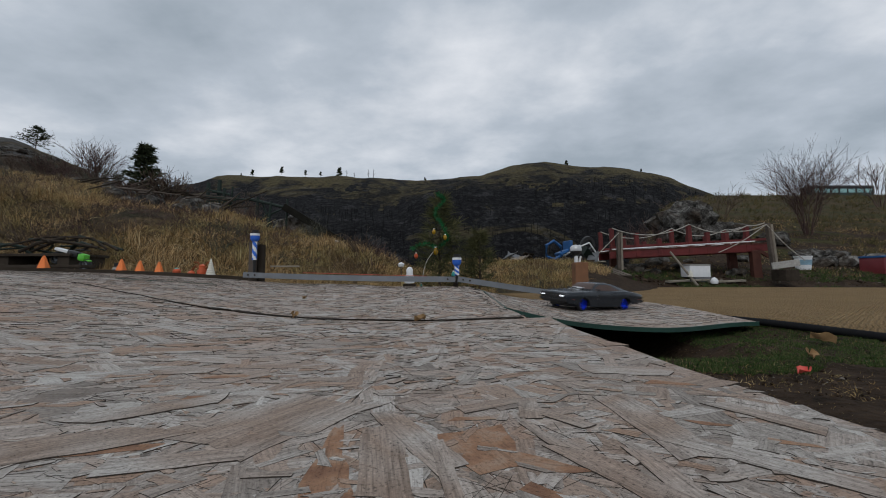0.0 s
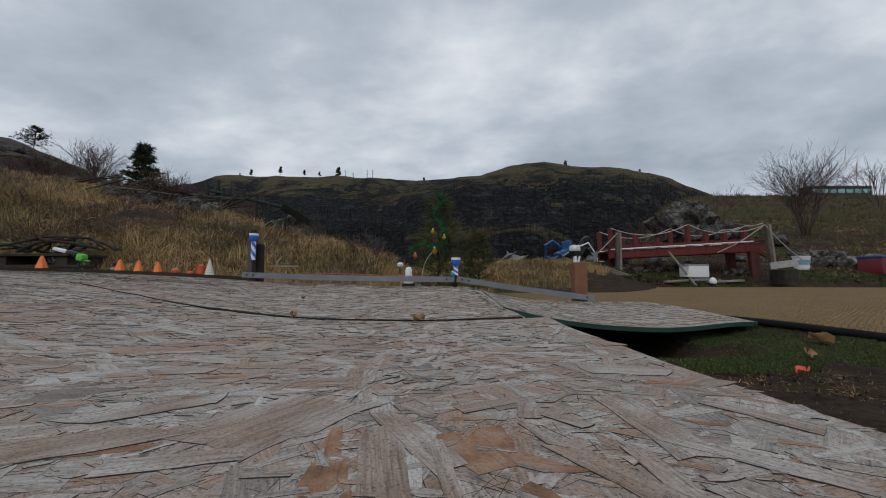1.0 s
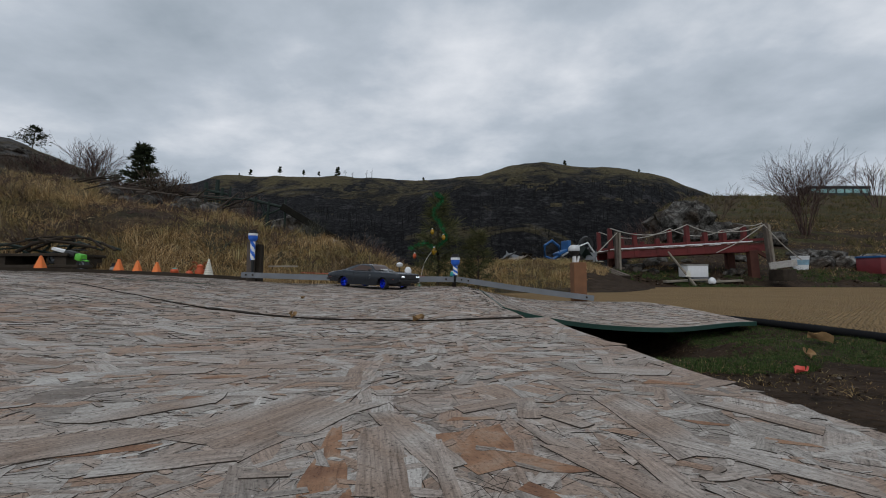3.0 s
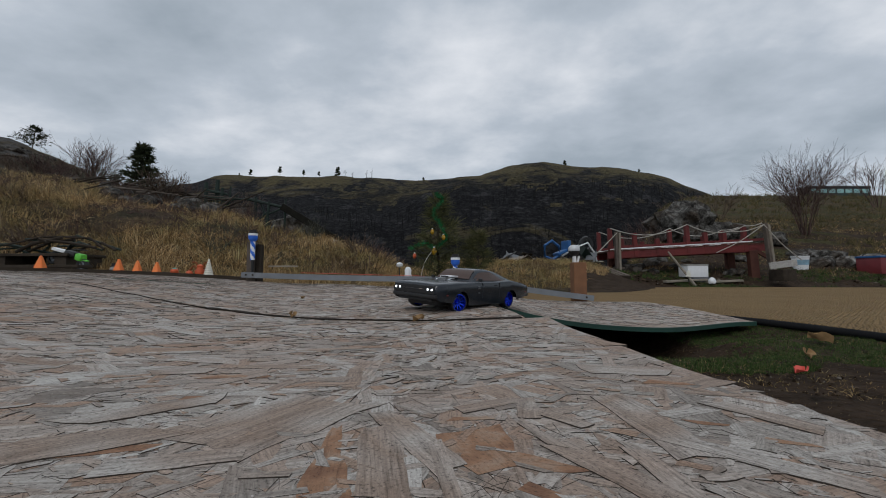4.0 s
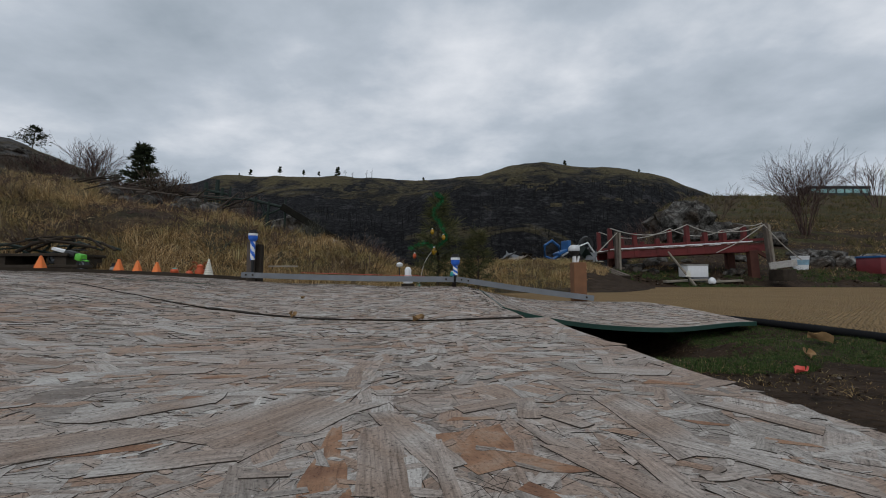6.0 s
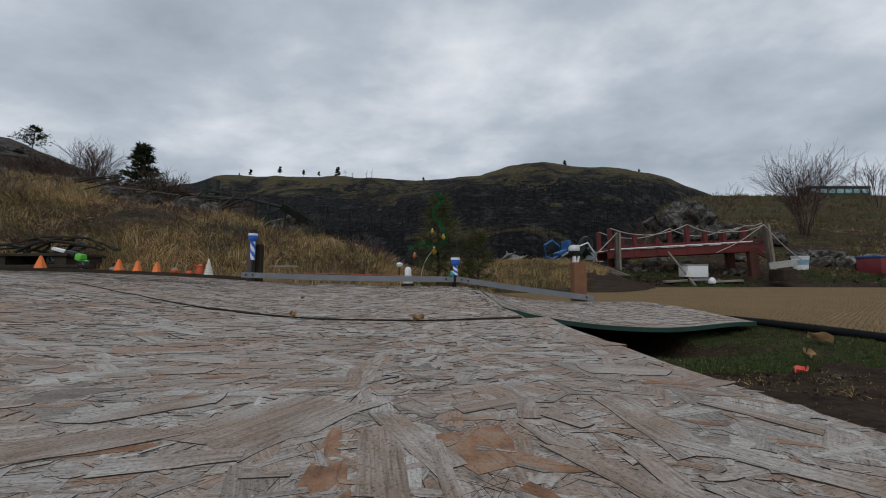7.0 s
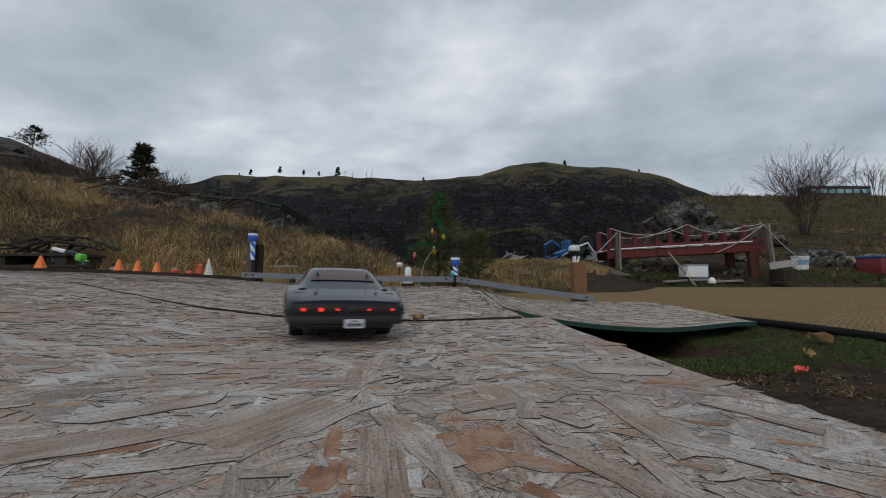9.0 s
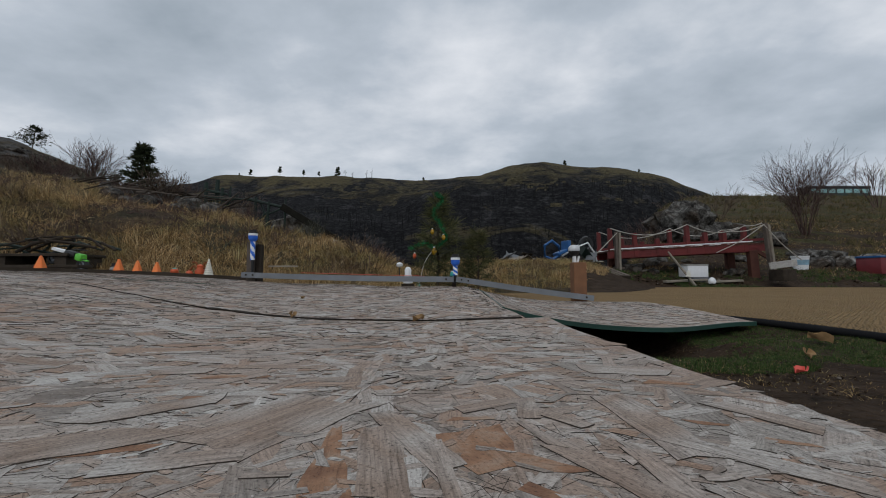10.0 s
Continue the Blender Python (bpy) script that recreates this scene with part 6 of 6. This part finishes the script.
def machinery(x, y):
    """A rusting frame tower, a lattice leg and a fallen boom, standing below the crest."""
    m = thing("farm_implement", Matrix.Translation((x, y, 0)), "derelict dark green farm implement with a long boom", "machinery")
    g = M["green_metal"]
    for p, q, w in (((-1.08, 0, 1.0), (-1.08, 0, 2.42), 0.11), ((-0.90, 0.1, 1.0), (-0.86, 0.1, 2.50), 0.13), ((-0.72, 0, 1.0), (-0.68, 0, 2.28), 0.10), ((-0.62, 0.2, 1.9), (-0.58, 0.2, 2.36), 0.06),
                    ((-1.14, 0, 2.24), (-0.55, 0, 2.12), 0.07), ((-1.1, 0, 2.05), (0.2, 0, 1.98), 0.06), ((-0.1, 0, 2.02), (0.9, 0, 1.78), 0.08), ((0.13, 0, 1.2), (0.15, 0, 2.05), 0.09),
                    ((0.5, 0.1, 1.2), (0.2, 0.1, 2.0), 0.07), ((0.42, 0, 1.2), (0.48, 0, 1.95), 0.08), ((0.2, 0, 1.45), (0.5, 0, 1.75), 0.05), ((0.45, 0, 1.62), (0.85, 0, 1.8), 0.05),
                    ((0.84, 0.05, 1.0), (0.86, 0.05, 2.02), 0.06), ((-0.45, 0, 1.95), (-0.3, 0, 2.1), 0.05), ((-0.95, 0, 1.3), (-0.6, 0.1, 1.9), 0.06)):
        part("strut", rod(w / 2, w / 2 * 0.8, p, q, 6), g, m)
    a, b = Vector((0.80, 0, 1.82)), Vector((2.25, 0, 0.95))
    d = b - a
    part("boom", box(d.length, 0.14, 0.17, (0, 0, 0), 0.02), M["charred_timber"], m, "long dark fallen boom", m=Matrix.Translation((a + b) / 2) @ Matrix.Rotation(math.atan2(-d.z, d.x), 4, "Y"))
    part("hopper", box(0.42, 0.3, 0.55, (0, 0, 0), 0.03, rot=Matrix.Rotation(0.12, 4, "Y")), g, m, m=Matrix.Translation((-0.90, 0.15, 1.75)))
    part("wheel", lathe([(0.13, -0.06), (0.21, -0.07), (0.235, 0), (0.21, 0.07), (0.13, 0.06), (0.13, -0.06)], 24, axis="Y"), M["black_plastic"], m, "old black tyre", 50, Matrix.Translation((-0.66, -0.15, 1.62)))
    part("disc", lathe([(0.0, -0.01), (0.12, -0.02), (0.13, 0.02), (0.0, 0.03)], 20, axis="Y"), M["grey_sheet"], m, "pale wheel disc", None, Matrix.Translation((-0.64, -0.17, 1.62)))


machinery(-4.75, 10.0)
r = random.Random(51)
for k in range(44):
    u, y = r.uniform(-0.86, -0.42), r.uniform(7.5, 12.3)
    x = u * y
    ln = r.uniform(0.5, 1.7)
    lg = part("dead_branch", tube([(-ln / 2, 0, 0), (-ln * 0.1, r.uniform(-0.1, 0.1), r.uniform(0, 0.15)), (ln / 2, r.uniform(-0.1, 0.1), r.uniform(-0.05, 0.25))], r.uniform(0.016, 0.034), 6, None, 0.008), M["old_wood" if k % 2 else "dark_wood"], None)
    lg.matrix_basis = pose(x, y, ground_at(x, y) + r.uniform(0.05, 0.22), r.uniform(-15, 15), r.uniform(-12, 12), r.uniform(-40, 40))
    tagged(lg, "bleached dead branch in the brush pile", "branch", "dead branches on the bank")

sign = thing("white_marker", Matrix.Translation((-2.05, 7.65, ground_at(-2.05, 7.0) - 0.25)), "small white tee shaped marker post", "marker")
part("post", box(0.03, 0.03, 0.75, (0, 0, 0.375), 0.003), M["white_paint"], sign)
part("bar", box(0.15, 0.025, 0.035, (0, 0, 0.72), 0.003), M["white_paint"], sign)
lamp = thing("stake_light", Matrix.Translation((-0.46, 4.35, ground_at(-0.46, 4.35) - 0.02)), "small white flower light on a thin stake", "garden light")
part("stake", rod(0.006, 0.006, (0, 0, 0), (0, 0, 0.20), 6), M["black_plastic"], lamp)
part("flower", lathe([(0.0, 0.19), (0.03, 0.20), (0.036, 0.225), (0.018, 0.24), (0.0, 0.245)], 9), M["white_paint"], lamp)
rab = part("white_figurine", lathe([(0, 0), (0.035, 0.005), (0.038, 0.04), (0.022, 0.075), (0.026, 0.10), (0.014, 0.12), (0, 0.125)], 14), M["white_paint"], None, smooth=50)
rab.location = (-0.255, 3.0, -0.005 + 0.05)
tagged(rab, "small white garden figurine behind the rail", "figurine")
base = part("figurine_block", box(0.09, 0.06, 0.19, (0, 0, 0)), M["dark_wood"], None)
base.location = (-0.255, 3.0, -0.05)
tagged(base, "dark block under the white figurine", "block")

# ---- ornaments on the young pine ----
TX, TY = -0.055, 4.6
TZ = ground_at(TX, TY)
for dx, z, rr, mat, lab in ((-0.04, 0.47, 0.03, "gold", "amber bulb ornament"), (0.06, 0.62, 0.022, "gold", "amber bulb ornament"), (-0.06, 0.68, 0.022, "gold", "amber bulb ornament"),
                            (-0.25, 0.42, 0.022, "pumpkin", "dark red bulb ornament"), (0.15, 0.22, 0.025, "teal", "teal ball ornament"), (-0.2, 0.1, 0.024, "teal", "teal ball ornament")):
    b = thing("tree_ornament", Matrix.Translation((TX + dx, TY - 0.2, TZ + z)), lab + " hanging in the young pine", "ornament", "ornaments on the young pine")
    part("bulb", lathe([(0.0, -rr * 1.5), (rr * 0.6, -rr), (rr, 0), (rr * 0.7, rr * 0.8), (rr * 0.3, rr * 1.3), (0.0, rr * 1.35)], 14), M[mat], b, smooth=60)
    part("cap", lathe([(rr * 0.35, rr * 1.2), (rr * 0.35, rr * 1.7), (0, rr * 1.75)], 10), M["white_paint"], b)
gar = Tris()
r = random.Random(8)
path = curve_pts([(-0.30, 0, 0.52), (-0.15, 0, 0.58), (-0.02, 0, 0.54), (0.08, 0, 0.64), (0.02, 0, 0.8), (-0.05, 0, 0.92), (0.05, 0, 1.05), (-0.02, 0, 1.12)], 90)
for p in path:
    for _ in range(9):
        gar.blade(p, (r.gauss(0, 1), r.gauss(0, 1), r.gauss(0, 1)), 0.04, 0.006, 0)
g = new("tinsel_garland", gar.mesh("tinsel_garland", M["green_tinsel"]))
g.location = (TX, TY - 0.17, TZ - 0.02)
tagged(g, "shiny green tinsel garland draped on the pine", "garland")
cord = part("cord", tube(curve_pts([(TX - 0.02, TY - 0.2, TZ + 0.52), (TX - 0.14, TY - 0.22, TZ + 0.35), (TX - 0.18, TY - 0.22, TZ + 0.12), (TX - 0.1, TY - 0.22, TZ + 0.02)], 16), 0.004, 5), M["rope"], None)
tagged(cord, "thin pale cord hanging from the pine", "cord")

# ---- bench with the toy motorcycle ----


def bench():
    b = thing("low_bench", pose(-3.42, 3.42, 0.10, 0, 0, -4), "low dark plank bench behind the kerb", "bench")
    for k in range(3):
        part("plank", box(0.62, 0.11, 0.022, (0.18, -0.12 + 0.12 * k, 0.17), 0.003), M["dark_wood"], b)
    part("plank", box(0.95, 0.12, 0.022, (0.28, -0.28, 0.075), 0.003), M["dark_wood"], b)
    for x in (-0.1, 0.42):
        part("leg", box(0.10, 0.32, 0.16, (x, 0, 0.08), 0.004), M["dark_wood"], b)
    part("front_board", box(0.6, 0.03, 0.06, (0.18, -0.22, 0.035), 0.003), M["black_plastic"], b)
    s = thing("side_bench", pose(-3.95, 3.35, 0.10, 0, 0, 0), "low grey plank shelf beside the bench", "bench")
    part("plank", box(0.5, 0.22, 0.025, (0, 0, 0.13), 0.003), M["old_wood"], s)
    for x in (-0.18, 0.16):
        part("leg", box(0.07, 0.2, 0.12, (x, 0, 0.06), 0.003), M["dark_wood"], s)


bench()


def motorcycle():
    m = thing("toy_motorcycle", pose(-2.96, 3.28, 0.185, 0, 12, -12), "green and black toy motorcycle leaning on a bench", "toy motorcycle")
    for x in (-0.17, 0.13):
        w = new("wheel")
        w.parent = m
        w.location = (x, -0.02, 0.03)
        part("tyre", lathe([(0.032, -0.014), (0.046, -0.015), (0.052, 0), (0.046, 0.015), (0.032, 0.014), (0.032, -0.014)], 20, axis="Y"), M["black_plastic"], w, smooth=50)
        part("rim", lathe([(0.0, -0.006), (0.032, -0.006), (0.032, 0.006), (0.0, 0.006)], 16, axis="Y"), M["galv"], w)
    part("frame", tube([(-0.17, -0.02, 0.03), (-0.06, -0.02, 0.05), (0.05, -0.02, 0.10), (0.13, -0.02, 0.03)], 0.013, 8), M["black_plastic"], m)
    part("tank", box(0.11, 0.05, 0.05, (0.0, -0.02, 0.095), 0.018), M["black_plastic"], m, smooth=40)
    part("seat", box(0.14, 0.045, 0.025, (-0.12, -0.02, 0.10), 0.01), M["white_paint"], m, "white tail section", 40)
    part("fairing", box(0.07, 0.055, 0.06, (0.095, -0.02, 0.085), 0.02), M["lime"], m, "lime green fairing", 40)
    part("mudguard", box(0.08, 0.03, 0.012, (0.13, -0.02, 0.07), 0.005), M["lime"], m)
    part("handlebar", rod(0.004, 0.004, (0.07, -0.08, 0.14), (0.07, 0.04, 0.14), 8), M["black_plastic"], m)


motorcycle()
r = random.Random(61)
for k in range(18):
    ln = r.uniform(0.2, 0.6)
    lg = part("dark_stalk", tube([(-ln / 2, 0, 0), (0, r.uniform(-0.05, 0.05), r.uniform(0.0, 0.08)), (ln / 2, 0, r.uniform(-0.04, 0.08))], r.uniform(0.006, 0.014), 6), M["dark_wood" if k % 2 else "green_metal"], None)
    lg.matrix_basis = pose(r.uniform(-3.75, -3.0), r.uniform(3.45, 3.8), r.uniform(0.30, 0.42), r.uniform(-15, 15), r.uniform(-20, 20), r.uniform(-40, 40))
    tagged(lg, "dark dead stalk heaped behind the bench", "stalk", "heap of stalks behind the bench")

# ---- bus on the field crest ----


def bus():
    b = thing("bus", pose(61.5, 64.0, 10.7, 0, 0, 0), "dark green bus with a row of pale teal windows", "bus")
    part("body", box(9.4, 2.4, 2.1, (0, 0, 1.45), 0.15), M["dark_green_body"], b, smooth=40)
    part("roof", box(9.6, 2.5, 0.5, (0, 0, 3.25), 0.2), M["charcoal"], b, "dark roof", 40)
    part("band", box(9.35, 2.3, 0.9, (0, 0, 2.75), 0.05), M["dark_green_body"], b)
    for k in range(7):
        part("window", box(1.02, 0.08, 0.62, (-3.95 + 1.3 * k, -1.2, 2.66), 0.05), M["teal_window"], b, "pale teal window")
    for x in (-3, 3.1):
        part("wheel", lathe([(0.0, -0.15), (0.5, -0.15), (0.5, 0.15), (0.0, 0.15)], 20, axis="Y"), M["black_plastic"], b, m=Matrix.Translation((x, -1.1, 0.5)))


bus()

# ---- scraps on deck and dirt ----


def leaf(x, y, z, s, turn, mat, label, name="dead_leaf"):
    bm = bmesh.new()
    bmesh.ops.create_grid(bm, x_segments=6, y_segments=6, size=0.5)
    for v in bm.verts:
        w = math.cos(v.co.x * 3.0) ** 0.7 * (1 + 0.25 * math.sin(v.co.x * 19))
        v.co = (v.co.x * s, v.co.y * s * 0.7 * w, s * (0.28 * v.co.y ** 2 * 4 + 0.22 * noise.noise((v.co.x * 3, v.co.y * 3, turn))))
    bmesh.ops.solidify(bm, geom=bm.faces[:], thickness=s * 0.02)
    ob = part(name, bm, mat, None, smooth=50)
    ob.matrix_basis = pose(x, y, z, 12, -8, turn)
    tagged(ob, label, "leaf" if "leaf" in name else "scrap")


leaf(-0.065, 1.105, float(deck_z(-0.065, 1.1)) + 0.006, 0.034, 30, M["dead_leaf"], "curled dry leaf caught in the seam")
leaf(-0.40, 1.10, float(deck_z(-0.4, 1.1)) + 0.006, 0.028, 110, M["dead_leaf"], "small curled brown leaf in the seam")
leaf(-0.55, 1.62, float(deck_z(-0.55, 1.62)) + 0.004, 0.022, 70, M["dead_leaf"], "small dry leaf on the deck")
leaf(0.735, 0.86, -0.098, 0.034, 20, M["coral"], "bright coral red scrap on the grass", "plastic_scrap")
leaf(1.16, 1.28, -0.095, 0.06, 140, M["dead_leaf"], "large dry leaf on the dirt")
leaf(0.92, 1.05, -0.10, 0.04, 60, M["dead_leaf"], "dry leaf on the grass")
# ---- what moves ----
CAR_WAY = [
    (0, 0.759, 2.177, 206.2), (0.1, 0.51, 2.235, 216), (0.2, 0.234, 2.237, 230.1), (0.3, -0.05, 2.19, 245),
    (0.4, -0.334, 2.097, 260.1), (0.5, -0.585, 1.93, 280), (0.6, -0.814, 1.725, 297), (0.7, -0.975, 1.5, 305.5),
    (0.8, -1.154, 1.336, 313), (0.9, -1.33, 1.2, 316), (1.05, -1.68, 1.15, 340), (1.2, -1.95, 1.25, 395),
    (1.35, -2.05, 1.53, 440), (1.5, -1.92, 1.77, 463), (1.6, -1.89, 1.86, 454), (1.8, -1.85, 2.13, 428),
    (2, -1.746, 2.349, 403.5), (2.25, -1.48, 2.37, 390), (2.5, -1.137, 2.34, 376.7), (2.7, -0.807, 2.363, 347),
    (3, -0.4, 2.4, 330), (3.3, -0.07, 2.25, 303), (3.55, 0.06, 1.94, 268), (3.8, 0.081, 1.637, 241.5),
    (4, 0.07, 1.475, 229), (4.1, 0.066, 1.391, 223.4), (4.3, 0.046, 1.196, 211.8), (4.5, 0.019, 1.061, 202),
    (4.7, -0.045, 0.866, 184.5), (4.85, -0.092, 0.76, 178), (5, -0.138, 0.671, 171), (5.1, -0.215, 0.559, 157.5),
    (5.2, -0.251, 0.51, 148.5), (5.3, -0.294, 0.468, 139.3), (5.4, -0.335, 0.433, 127), (5.5, -0.503, 0.40, 115),
    (5.6, -0.56, 0.375, 107), (5.7, -0.63, 0.366, 100), (5.85, -0.75, 0.33, 95), (6.5, -1, 0.2, 84),
    (7, -0.95, 0.11, 74), (7.2, -0.75, 0.15, 70), (7.4, -0.501, 0.263, 67.7), (7.5, -0.346, 0.303, 80),
    (7.6, -0.236, 0.396, 94.5), (7.7, -0.159, 0.566, 104.5), (7.8, -0.119, 0.718, 122), (7.9, -0.095, 0.883, 141),
    (8, -0.105, 1, 171), (8.1, -0.133, 1.092, 203), (8.2, -0.178, 1.151, 232), (8.3, -0.235, 1.178, 264),
    (8.4, -0.293, 1.186, 296), (8.5, -0.341, 1.171, 327.7), (8.6, -0.35, 1.12, 356), (8.7, -0.337, 1.06, 384.4),
    (8.8, -0.315, 1.021, 416), (8.9, -0.285, 1.005, 442), (9, -0.258, 1.004, 468), (9.1, -0.247, 1.012, 496),
    (9.2, -0.253, 1.018, 522), (9.3, -0.29, 1.005, 544), (9.4, -0.341, 0.975, 560), (9.5, -0.42, 0.915, 567),
    (9.6, -0.508, 0.854, 571), (9.7, -0.625, 0.81, 575), (9.8, -0.775, 0.71, 588), (9.9, -0.98, 0.64, 594),
    (10, -1.17, 0.55, 600)]

STEER = ((0.0, 10), (0.5, 18), (1.0, 20), (1.4, -10), (2.0, -15), (2.7, -24), (3.8, -10), (4.4, -18), (4.9, -28), (5.3, -20), (5.7, 5),
         (7.2, 20), (7.5, 30), (7.9, 24), (8.4, 20), (9.0, 26), (9.3, 18), (9.6, 0), (10.0, 0))


def wheel_rows(fx, sgn):
    """Spin, and steering for the front pair, in the car's space."""
    rows = []
    steps = 150
    for i in range(steps + 1):
        t = 10.0 * i / steps
        steer = float(np.interp(t, [a for a, b in STEER], [b for a, b in STEER])) if fx > 0 else 0.0
        spin = (i * 71.0) % 360.0
        rows.append((t, Matrix.Translation((fx, sgn * 0.088, WR)) @ pose(0, 0, 0, 0, 0, steer) @ pose(0, 0, 0, 0, spin, 0)))
    return rows


def motions():
    walk(car, [(t, car_pose(x, y, a)) for t, x, y, a in CAR_WAY])
    for wheel, fx, sgn in wheels:
        walk(wheel, wheel_rows(fx, sgn))


motions()
